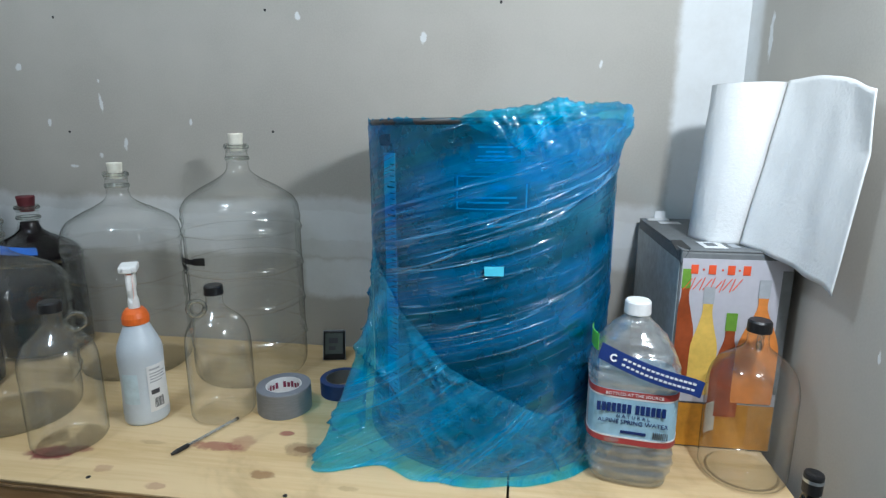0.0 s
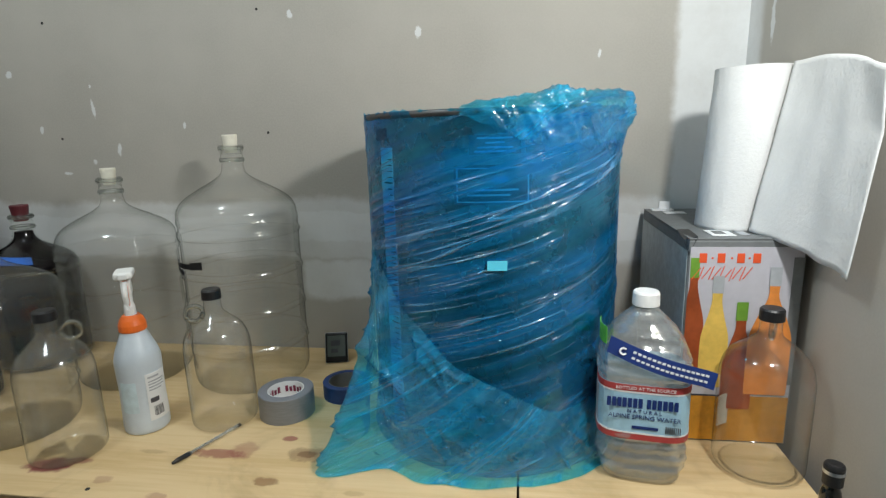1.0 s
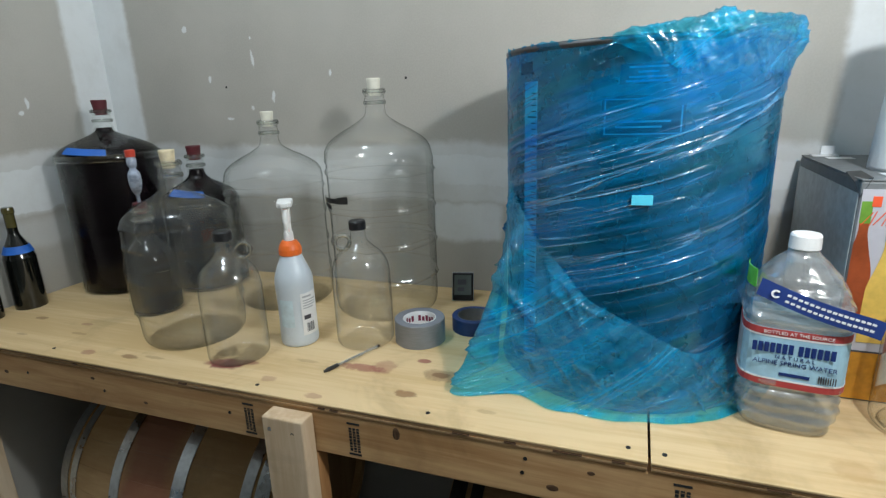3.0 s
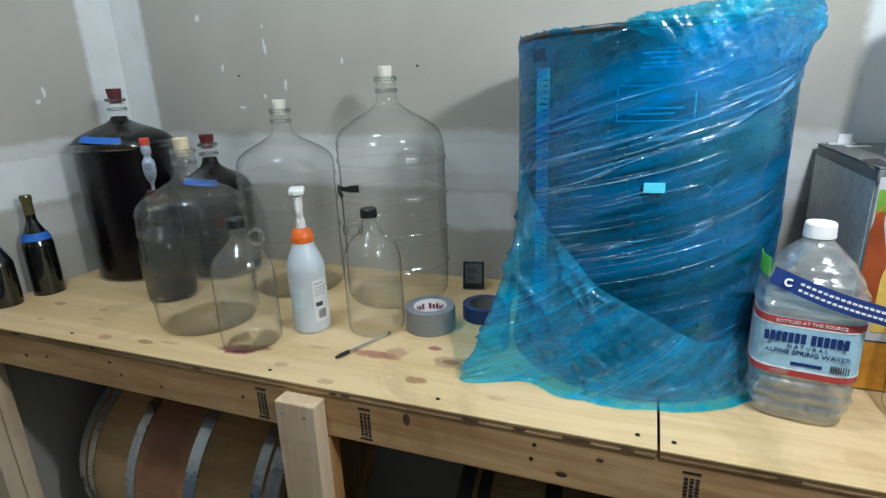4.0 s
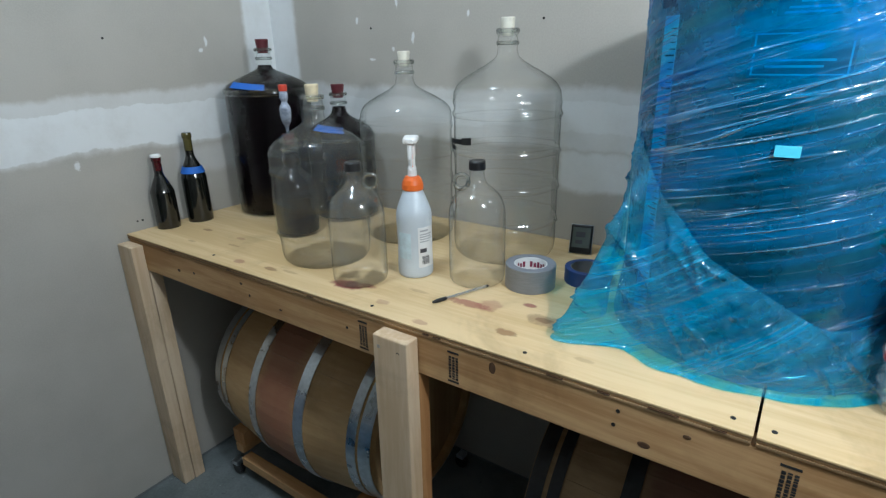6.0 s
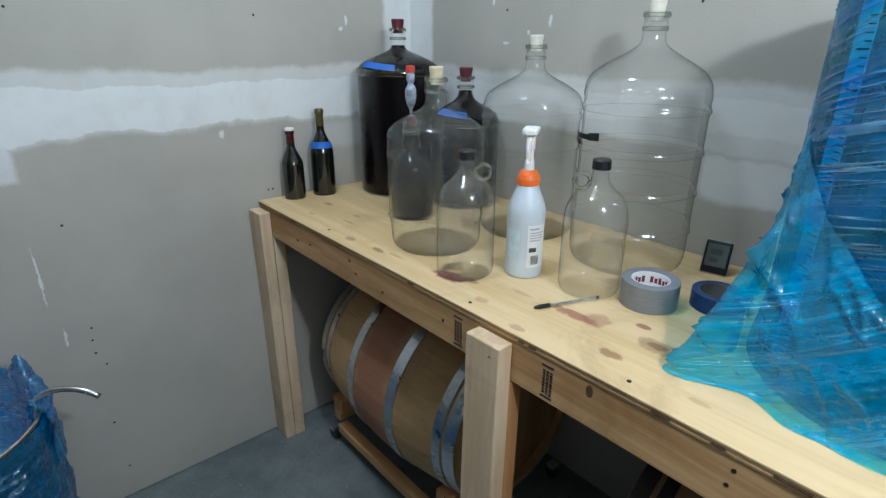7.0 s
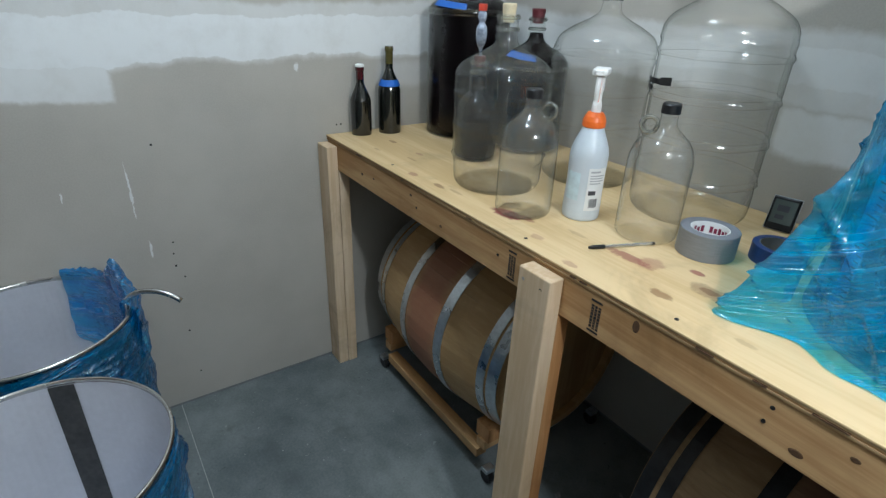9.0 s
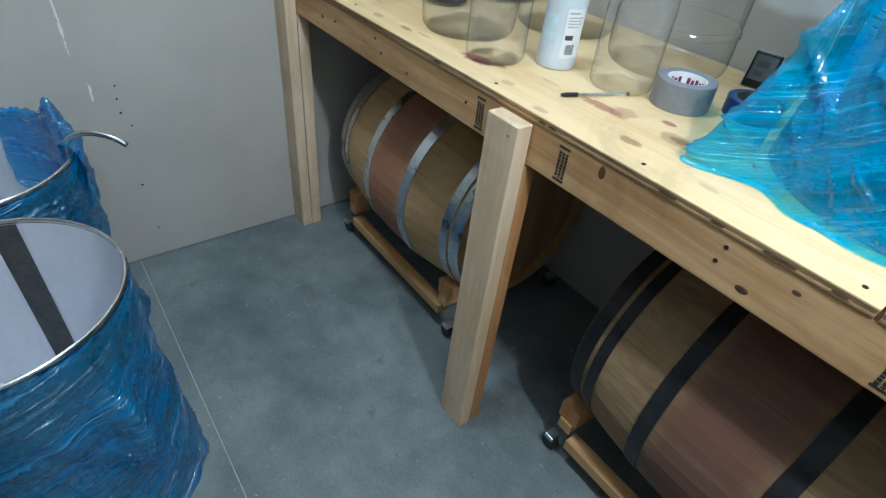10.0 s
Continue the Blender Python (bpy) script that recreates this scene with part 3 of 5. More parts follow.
post = part("post", leaning(boxed(1.062, 1.151, FRONT - 0.037, FRONT + 0.001, 0, 0.907, bevel=0.003)), M["stud_z"], bench, "upright pine post with four screws")
for x, z, bright in ((1.078, 0.882, True), (1.128, 0.879, False), (1.080, 0.852, False), (1.124, 0.850, False)):
    screw(post, pose(x, FRONT - 0.037, z, 90, 0, 0), 0.004, material=M["zinc"] if bright else M["screw"])
part("post", leaning(boxed(1.062, 1.149, FRONT + 0.002, FRONT + 0.038, 0, 0.818, bevel=0.003)), M["stud_o"], bench, "orange-toned pine stud")
part("leg", boxed(0.003, 0.086, FRONT - 0.037, FRONT + 0.001, 0, 0.907, bevel=0.003), M["stud_z"], bench)
part("leg", boxed(0.003, 0.088, FRONT + 0.0025, FRONT + 0.041, 0, 0.818, bevel=0.003), M["stud_z"], bench)
for x, y in ((1.375, -0.633), (1.713, -0.634), (1.766, -0.637), (1.01, -0.636), (0.42, -0.63)):
    screw(bench, pose(x, y, TOP, 0, 0, 0), 0.004)
for x, z in ((1.555, 0.893), (1.55, 0.865), (0.95, 0.870), (0.35, 0.87), (0.60, 0.862)):
    screw(bench, pose(x, FRONT + 0.002, z, 90, 0, 0), 0.0035)


for x, w in ((0.24, 0.03), (0.52, 0.012), (0.83, 0.02), (1.165, 0.014), (1.19, 0.017), (1.43, 0.03), (1.52, 0.02), (1.60, 0.045), (1.69, 0.02), (1.90, 0.03)):
    part("ply_void", boxed(x, x + w, FRONT - 0.0026, FRONT + 0.002, TOP - 0.0112, TOP - 0.0092), M["knot"], bench)


def stamp(x0):
    """A mill's ink stamp on the rail: bars and blocks that cannot be read."""
    ink = bmesh.new()
    y = FRONT + 0.002
    box(ink, x0, x0 + 0.026, y - 0.0006, y + 0.0004, 0.895, 0.899)
    rnd = random.Random(int(x0 * 100))
    for row in range(3):
        z = 0.888
        while z > 0.838:
            hgt = rnd.uniform(0.002, 0.006)
            box(ink, x0 + 0.003 + row * 0.008, x0 + 0.0085 + row * 0.008, y - 0.0006, y + 0.0004, z - hgt, z)
            z -= hgt + 0.0018
    box(ink, x0, x0 + 0.026, y - 0.0006, y + 0.0004, 0.830, 0.834)
    part("ink_stamp", ink, M["bead"], bench)


stamp(0.985)
stamp(1.222)
stamp(1.78)
knot = part("knot", lathe([(0.0, 0.0008), (0.006, 0.0012), (0.009, 0.0003), (0.011, -0.001)], 18), M["knot"], bench, "dark knot in the rail")
knot.matrix_basis = pose(1.322, FRONT + 0.002, 0.893, 90, 0, 0) @ Matrix.Diagonal((0.75, 1.3, 1, 1))


for x, z, big in ((0.27, 0.862, 0.6), (0.57, 0.889, 0.5), (0.72, 0.852, 0.45), (1.60, 0.846, 0.8), (1.66, 0.888, 0.5), (2.03, 0.868, 0.7)):
    small_knot = part("knot", lathe([(0.0, 0.0006), (0.006 * big, 0.0009), (0.009 * big, 0.0003), (0.011 * big, -0.001)], 14), M["knot"], bench)
    small_knot.matrix_basis = pose(x, FRONT + 0.002, z, 90, 0, 0) @ Matrix.Diagonal((1.35, 0.8, 1, 1))


# ---- barrels on their racks ----
def barrel(x, wood, metal, label, bands, half):
    ob = thing("wine_barrel", (x, -0.31, 0.0), label, "barrel", "barrels under the bench")
    rb, rh, zc, n = 0.305, 0.262, 0.395, 26

    def rad(u):
        return rb - (rb - rh) * (abs(u) / half) ** 1.8

    me = None
    for k in range(n):
        if me is None:
            bm = bmesh.new()
            a0, a1 = -math.pi / n + 0.0009, math.pi / n - 0.0009
            rows = []
            for i in range(13):
                u = -half + 2 * half * i / 12
                r = rad(u)
                rows.append([bm.verts.new((u, r * d * math.sin(a), r * d * math.cos(a))) for d, a in ((1, a0), (1.0012, (a0 + a1) / 2), (1, a1), (0.92, a1), (0.92, a0))])
            for a, b in zip(rows, rows[1:]):
                for q in range(5):
                    bm.faces.new((a[q], a[(q + 1) % 5], b[(q + 1) % 5], b[q]))
            bm.faces.new(rows[0][::-1])
            bm.faces.new(rows[-1])
            bmesh.ops.recalc_face_normals(bm, faces=bm.faces)
            st = part("stave", bm, wood, ob)
            me = st.data
        else:
            st = new("stave", me)
            st.parent = ob
        st.matrix_basis = pose(0, 0, zc, 360 * k / n, 0, 0)
    for side in (-1, 1):
        u = side * (half - 0.035)
        hd = part("barrel_head", lathe([(0.0, -0.009), (rh * 0.95, -0.009), (rh * 0.95, 0.009), (0.0, 0.009)], 48), M["head"], ob)
        hd.matrix_basis = pose(u, 0, zc, 0, 90, 0)
    for u, w in bands:
        r0, r1 = rad(u - w / 2) + 0.0015, rad(u + w / 2) + 0.0015
        hp = part("hoop", lathe([(r0, -w / 2), (r0 + 0.002, -w / 2), (r1 + 0.002, w / 2), (r1, w / 2), (r0, -w / 2)], 72), metal, ob, smooth=False)
        hp.matrix_basis = pose(u, 0, zc, 0, 90, 0)
    return ob


BANDS = [(-0.331, 0.036), (-0.284, 0.028), (-0.102, 0.034), (0.105, 0.036), (0.290, 0.028), (0.331, 0.036)]
barrel(0.55, M["oak"], M["zinc"], "pale oak barrel with galvanised hoops and a wine-red belly", BANDS, 0.35)
barrel(1.678, M["oak2"], M["iron"], "old oak barrel with black iron hoops, wine-stained", [(u * (0.94 if abs(u) > 0.2 else 1.14), w) for u, w in BANDS], 0.332)


def rack(x):
    ob = thing("barrel_rack", (x, -0.31, 0), "low wooden barrel dolly on black casters", "dolly", "dollies under the barrels")
    for y in (-0.228, 0.228):
        part("long_board", boxed(-0.305, 0.27, y - 0.02, y + 0.02, 0.062, 0.096, bevel=0.002), M["stud_x"], ob)
    for u in (-0.33, 0.27):
        part("cross_board", boxed(u - 0.02, u + 0.02, -0.235, 0.235, 0.1005, 0.135, bevel=0.002), M["stud_y"], ob)
        for y in (-0.2, 0.2):
            part("chock", slab([(u - 0.03, 0.136), (u + 0.03, 0.136), (u + 0.03, 0.19), (u - 0.03, 0.19)], y + 0.03, 0.06), M["stud_o"], ob)
    for u in (-0.35, 0.32):
        for y in (-0.238, 0.238):
            wheel = part("caster", lathe([(0.0, -0.011), (0.022, -0.011), (0.0255, -0.006), (0.0255, 0.006), (0.022, 0.011), (0.0, 0.011)], 20), M["black"], ob, smooth=False)
            wheel.matrix_basis = pose(u, y, 0.0258, 90, 0, 0)
            part("fork", boxed(u - 0.014, u + 0.014, y - 0.017, y + 0.017, 0.045, 0.0615, bevel=0.002), M["zinc"], wheel).matrix_parent_inverse = wheel.matrix_basis.inverted()
    return ob


rack(0.55)
rack(1.702)


# ---- carboys and jugs ----
def carboy(at, r, high, label, stopper, wine=None, rings=(), group="carboys on the bench", neck=0.024, cork_r=0.0155, out=0.028, drop=0.95):
    """A glass carboy: ribbed body, sloping shoulder, short ringed neck, stopper."""
    ob = thing("carboy", (at[0], at[1], TOP), label, "carboy", group)
    h = high
    body = [(r * 0.90, 0.0), (r * 0.975, 0.012), (r, 0.035)]
    for z in rings:
        body += [(r, z - 0.014), (r + 0.0006, z - 0.008), (r + 0.0042, z), (r + 0.0006, z + 0.008), (r, z + 0.014)]
    for q, o in ((1.0, 0.185), (1.016, 0.176), (1.0, 0.167), (0.975, 0.150), (0.87, 0.127), (0.64, 0.104), (0.40, 0.085)):
        body.append((r * q, h - 0.066 - (o - 0.066) * drop))
    body += [(neck * 1.25, h - 0.066), (neck * 1.02, h - 0.048)]
    body = smooth_profile(body, 4)
    lip = [(neck, h - 0.042), (neck * 1.12, h - 0.038), (neck * 1.12, h - 0.030), (neck * 1.02, h - 0.026), (neck * 1.02, h - 0.016), (neck * 1.14, h - 0.012), (neck * 1.14, h - 0.002), (neck * 1.06, h)]
    glass = lathe(shell(body + lip, 0.0035), 120 if rings else 56)
    if rings:
        # upright ribs moulded into the wall, with flatter panels between them
        for v in glass.verts:
            if rings[0] - 0.03 < v.co.z < h - 0.155 * drop:
                a = math.atan2(v.co.y, v.co.x)
                gap = abs((a * 8 / (2 * math.pi) + 0.3) % 1 - 0.5) * 2 * math.pi / 8
                k = 0.0046 * math.exp(-(gap / 0.045) ** 2) - 0.0032 * min(1.0, max(0.0, gap - 0.07) / 0.25)
                k *= min(1.0, (v.co.z - rings[0] + 0.03) / 0.03, (h - 0.155 * drop - v.co.z) / 0.03)
                v.co += Vector((math.cos(a), math.sin(a), 0)) * k
    part("glass_bottle", glass, M["full" if wine else "glass"], ob, smooth=True)
    for z, q in ((h - 0.034, 1.06), (h - 0.007, 1.10)):
        part("neck_ring", lathe([(neck * q + 0.003 * math.cos(s), z + 0.0045 * math.sin(s)) for s in np.linspace(0, 2 * math.pi, 9)], 40), M["rib"], ob, smooth=True)
    if rings:
        part("base", lathe(smooth_profile([(0.0, 0.030), (r * 0.35, 0.026), (r * 0.62, 0.014), (r * 0.80, 0.006), (r * 0.89, 0.004)], 4), 56), M["heel"], ob, "thick domed glass base", smooth=True)
    if wine:
        prof = [(max(a - 0.0042, 0), max(z, 0.006)) for a, z in body if z < wine]
        part("wine", lathe([(0, 0.006)] + prof + [(prof[-1][0], wine), (0, wine)], 56), M["wine"], ob, smooth=True)
    part("stopper", lathe([(0, h - 0.018), (cork_r * 0.86, h - 0.018), (cork_r * 1.12, h + out - 0.003), (cork_r * 1.05, h + out), (0, h + out)], 24), stopper, ob)
    return ob


big = carboy((1.078, -0.165), 0.137, 0.568, "large clear ribbed glass carboy with a white bung, empty", M["cork_w"], rings=(0.10, 0.19, 0.28, 0.37), out=0.024)
part("black_mark", arc_patch(0.1405, math.radians(204), math.radians(262), 0.300, 0.312, tilt=0.006), M["black"], big, "torn black tape mark")
part("black_mark", arc_patch(0.1405, math.radians(206), math.radians(236), 0.288, 0.299, tilt=-0.008), M["black"], big)
part("black_mark", arc_patch(0.1405, math.radians(248), math.radians(262), 0.302, 0.319, tilt=0.004), M["black"], big)
carboy((0.762, -0.178), 0.132, 0.50, "clear glass carboy with a white bung, empty", M["cork_w"], rings=(0.09, 0.17, 0.25, 0.32), out=0.022, drop=0.85)
carboy((0.690, -0.458), 0.118, 0.425, "clear glass carboy with a natural cork bung, empty", M["cork"], rings=(0.08, 0.16, 0.24), out=0.024, drop=0.70)
dark = carboy((0.17, -0.185), 0.144, 0.545, "large glass carboy full of dark red wine, maroon bung", M["bung"], wine=0.49, cork_r=0.019, out=0.026, drop=0.74)
part("tape", arc_patch(0.1415, math.radians(268), math.radians(318), 0.420, 0.437, 0.002, tilt=-0.010, draw=0.018), M["bluetape"], dark, "strip of blue painter's tape")
dark2 = carboy((0.445, -0.128), 0.112, 0.405, "glass carboy of dark red wine with a maroon bung", M["bung"], wine=0.36, cork_r=0.019, out=0.024, drop=0.74)
part("tape", arc_patch(0.1045, math.radians(262), math.radians(320), 0.290, 0.306, 0.002, tilt=-0.010, draw=0.020), M["bluetape"], dark2, "strip of blue painter's tape")
third = carboy((0.462, -0.36), 0.068, 0.29, "small glass carboy of dark wine with an airlock", M["bung"], wine=0.245, out=0.012)


def airlock(parent, z):
    part("airlock", lathe(smooth_profile([(0.004, z), (0.005, z + 0.03), (0.012, z + 0.045), (0.0155, z + 0.06), (0.0155, z + 0.085), (0.010, z + 0.097), (0.008, z + 0.103), (0.012, z + 0.112), (0.012, z + 0.125), (0.009, z + 0.132)], 4), 20), M["frost"], parent, "cloudy plastic airlock", smooth=True)
    part("airlock_cap", lathe([(0, z + 0.132), (0.012, z + 0.132), (0.0125, z + 0.148), (0.010, z + 0.150), (0, z + 0.150)], 20), M["redcap"], parent, "red plastic cap")


airlock(third, 0.29)


def gallon_jug(at, label, turn, cap, r=0.066, high=0.285):
    ob = thing("glass_jug", (at[0], at[1], TOP), label, "jug", "one-gallon glass jugs", turn)
    h = high
    body = smooth_profile([(r * 0.86, 0.0), (r * 0.98, 0.008), (r, 0.03), (r, h * 0.52), (r * 0.985, h * 0.60), (r * 0.92, h * 0.67), (r * 0.77, h * 0.735), (r * 0.52, h * 0.79), (0.0205, h * 0.84), (0.0172, h * 0.875)], 4)
    body += [(0.0165, h - 0.024), (0.0165, h - 0.004)]
    part("glass_body", lathe(shell(body, 0.0028), 48), M["jug"], ob, smooth=True)
    part("base", lathe(smooth_profile([(0.0, 0.016), (r * 0.30, 0.014), (r * 0.60, 0.007), (r * 0.84, 0.003)], 4), 40), M["heel"], ob, "thick domed glass base", smooth=True)
    pts = [Vector((0.0355 + 0.0165 * math.cos(a), 0, h * 0.842 + 0.0165 * math.sin(a))) for a in np.linspace(math.pi, 3 * math.pi, 22)] + [Vector((0.024, 0, h * 0.80))]
    part("finger_ring", tube(pts, 0.0046, 10), M["rib"], ob, smooth=True)
    part("cap", lathe([(0, h + 0.002), (0.0165, h + 0.002), (0.0188, h - 0.001), (0.0192, h - 0.018), (0.0, h - 0.018)], 28), cap, ob)
    return ob


gallon_jug((0.885, -0.535), "clear glass jug with a black screw cap and ring handle", 45, M["black"])
gallon_jug((1.126, -0.388), "clear glass jug, black screw cap, standing beside the pen", 215, M["black"])
jug3 = gallon_jug((2.156, -0.452), "clear glass jug with an old label remnant", 60, M["black"], r=0.072, high=0.285)
part("old_label", arc_patch(0.0725, math.radians(30), math.radians(75), 0.04, 0.10), M["dirty"], jug3, "worn paper label remnant")


def wine_bottle(at, high, r, label, neck_mat, tape):
    ob = thing("wine_bottle", (at[0], at[1], TOP), label, "bottle", "wine bottles by the wall")
    h = high
    prof = smooth_profile([(r * 0.9, 0), (r, 0.006), (r, h * 0.45), (r * 0.97, h * 0.52), (r * 0.72, h * 0.62), (0.0145, h * 0.73), (0.0130, h * 0.80)], 5)
    part("body", lathe([(0, 0)] + prof, 36), M["bottle"], ob, smooth=True)
    part("neck", lathe([(0.0131, h * 0.80), (0.0128, h - 0.02), (0.0150, h - 0.018), (0.0150, h - 0.008), (0.0135, h - 0.002), (0, h - 0.002)], 24), neck_mat, ob)
    if tape:
        part("tape", lathe([(r * 0.88 + 0.001, h * 0.555), (r * 0.90 + 0.0022, h * 0.555), (r * 0.70 + 0.002, h * 0.625), (r * 0.69, h * 0.625)], 36), M["bluetape"], ob, "band of blue painter's tape")
    else:
        part("crown_cap", lathe([(0.0155, h - 0.006), (0.0155, h), (0.012, h + 0.003), (0, h + 0.003)], 24), M["white"], ob, "pale crown cap")
    return ob


wine_bottle((0.060, -0.440), 0.293, 0.040, "dark wine bottle with a blue tape band, by the wall", M["bottle_neck"], True)
wine_bottle((0.045, -0.545), 0.233, 0.036, "small dark bottle of red wine with a pale cap", M["wine_red"], False)


# ---- spray bottle ----
def spray_bottle():
    ob = thing("spray_bottle", (0.975, -0.432, TOP), "milky plastic spray bottle with an orange collar and white trigger", "spray bottle", "", 122)
    prof = smooth_profile([(0.038, 0), (0.0425, 0.005), (0.0430, 0.03), (0.0415, 0.085), (0.0428, 0.135), (0.0425, 0.155), (0.0385, 0.172), (0.0300, 0.194), (0.0240, 0.209), (0.0225, 0.215)], 5)
    part("bottle", lathe([(0, 0)] + prof + [(0, 0.215)], 40), M["milk"], ob, smooth=True)
    part("collar", lathe([(0.0235, 0.212), (0.0255, 0.214), (0.0255, 0.226), (0.022, 0.236), (0.0165, 0.244), (0, 0.246)], 28), M["orange"], ob)
    part("sprayer_neck", lathe([(0.011, 0.245), (0.0105, 0.262), (0.008, 0.270), (0.008, 0.29), (0, 0.29)], 20), M["white"], ob)
    bm = boxed(-0.030, 0.020, -0.0165, 0.0165, 0.323, 0.337, bevel=0.004)
    box(bm, -0.012, 0.016, -0.0085, 0.0085, 0.286, 0.320, bevel=0.003)
    head = part("sprayer_head", bm, M["white"], ob)
    part("nozzle", boxed(-0.037, -0.0302, -0.008, 0.008, 0.324, 0.335, bevel=0.002), M["white"], head)
    part("trigger", tube([(-0.026, 0, 0.319), (-0.030, 0, 0.305), (-0.031, 0, 0.290), (-0.026, 0, 0.275), (-0.030, 0, 0.262)], [0.006, 0.006, 0.0055, 0.005, 0.004], 8), M["white"], ob)
    part("trigger_link", boxed(-0.020, -0.0122, -0.004, 0.004, 0.268, 0.318, bevel=0.001), M["orange"], ob, "orange inner lever")
    lab = part("label", arc_patch(0.0428, math.radians(-164), math.radians(-102), 0.028, 0.128, n=12), M["label"], ob, "white label with small print")
    for z, w, hgt, mat in ((0.118, 0.6, 0.004, "paleink"), (0.110, 0.9, 0.0025, "paleink"), (0.104, 0.85, 0.0025, "paleink"), (0.098, 0.9, 0.0025, "paleink"), (0.092, 0.7, 0.0025, "paleink"), (0.066, 0.45, 0.010, "ink")):
        part("print_bar", arc_patch(0.0441, math.radians(-158), math.radians(-158 + 50 * w), z, z + hgt, 0.0003, 8), M[mat], lab)
    for k in range(9):
        a = -152 + k * 3.0
        part("barcode_bar", arc_patch(0.0441, math.radians(a), math.radians(a + (1.8 if k % 3 else 1.2)), 0.036, 0.057, 0.0003, 2), M["ink"], lab)
    part("faded_print", arc_patch(0.0428, math.radians(-232), math.radians(-187), 0.05, 0.115, 0.0004), M["faded"], ob, "faded blue print")
    return ob


spray_bottle()


# ---- tape rolls, pen, thermometer ----
def duct_tape():
    ob = thing("duct_tape", (1.249, -0.353, TOP), "roll of silver duct tape with a printed core lying flat", "tape", "", 0)
    R, r, h = 0.058, 0.038, 0.055
    part("tape_roll", lathe([(R - 0.001, 0), (R, 0.001), (R, h - 0.001), (R - 0.001, h), (r + 0.001, h), (r + 0.001, 0), (R - 0.001, 0)], 64), M["duct"], ob)
    part("top_face", lathe([(r + 0.0015, h + 0.0001), (r + 0.0015, h + 0.0005), (R - 0.0015, h + 0.0005), (R - 0.0015, h + 0.0001)], 64), M["duct_top"], ob)
    core = part("core", lathe([(r, 0), (r, h - 0.0005), (r - 0.002, h - 0.0005), (r - 0.002, 0), (r, 0)], 64), M["label"], ob, "white printed card core")
    for k in range(11):
        a = math.radians(52 + 14 * k)
        if k == 5:
            continue
        part("core_print", lathe([(r - 0.0022, h - 0.024), (r - 0.0026, h - 0.024), (r - 0.0026, h - 0.010 - 0.003 * (k % 2)), (r - 0.0022, h - 0.010 - 0.003 * (k % 2))], 4, a, math.radians(10)), M["maroon"], core)
    return ob


duct_tape()
blue_roll = thing("painter_tape", (1.352, -0.262, TOP), "roll of dark blue painter's tape lying flat", "tape")
part("tape_roll", lathe([(0.051, 0), (0.052, 0.001), (0.052, 0.035), (0.051, 0.036), (0.0395, 0.036), (0.0395, 0), (0.051, 0)], 56), M["bluetape_d"], blue_roll)
part("core", lathe([(0.039, 0.0), (0.039, 0.0355), (0.0375, 0.0355), (0.0375, 0.0), (0.039, 0)], 56), M["card"], blue_roll)

a, b = Vector((1.116, -0.559, TOP + 0.0045)), Vector((1.174, -0.418, TOP + 0.0045))
pen = thing("ballpoint_pen", tuple(a), "clear ballpoint pen with a black cap on its tip", "pen", "", math.degrees(math.atan2(b.y - a.y, b.x - a.x)))


def along_x(profile, n=12):
    bm = lathe(profile, n)
    bmesh.ops.rotate(bm, verts=bm.verts, cent=(0, 0, 0), matrix=Matrix.Rotation(math.radians(90), 3, "Y"))
    return bm


part("cap", along_x([(0, 0), (0.0025, 0.001), (0.0045, 0.012), (0.0045, 0.036), (0, 0.036)]), M["black"], pen)
part("refill", along_x([(0, 0.0362), (0.0016, 0.0362), (0.0016, 0.118), (0, 0.118)], 8), M["black"], pen)
part("barrel", along_x([(0.0036, 0.0362), (0.0036, 0.146), (0.0030, 0.146), (0.0030, 0.0362), (0.0036, 0.0362)], 6), M["pet"], pen)
part("end_plug", along_x([(0, 0.1462), (0.0036, 0.1462), (0.0032, 0.152), (0, 0.152)]), M["black"], pen)

meter = thing("thermometer", (1.272, -0.098, TOP), "small black digital thermometer leaning on the bench", "thermometer", "", 12)
tip = Matrix.Translation((0, 0, 0.001)) @ pose(0, 0, 0, -18, 0, 0)
body = part("case", boxed(-0.029, 0.029, -0.006, 0.006, 0.0, 0.078, bevel=0.004), M["black"], meter)
body.matrix_basis = tip
part("screen", boxed(-0.023, 0.023, -0.0072, -0.0062, 0.016, 0.070), M["screen"], body)
part("digits", boxed(-0.014, 0.010, -0.0078, -0.0073, 0.044, 0.058), M["ink"], body)
part("digits", boxed(-0.014, 0.004, -0.0078, -0.0073, 0.026, 0.036), M["ink"], body)
part("trim", boxed(-0.0295, 0.0295, -0.0035, 0.0035, 0.0, 0.0785), M["zinc"], body, "silver edge")
part("stand", boxed(-0.012, 0.012, 0.0, 0.003, 0.0, 0.05), M["black"], meter).matrix_basis = Matrix.Translation((0, 0.032, 0)) @ pose(0, 0, 0, 22, 0, 0)


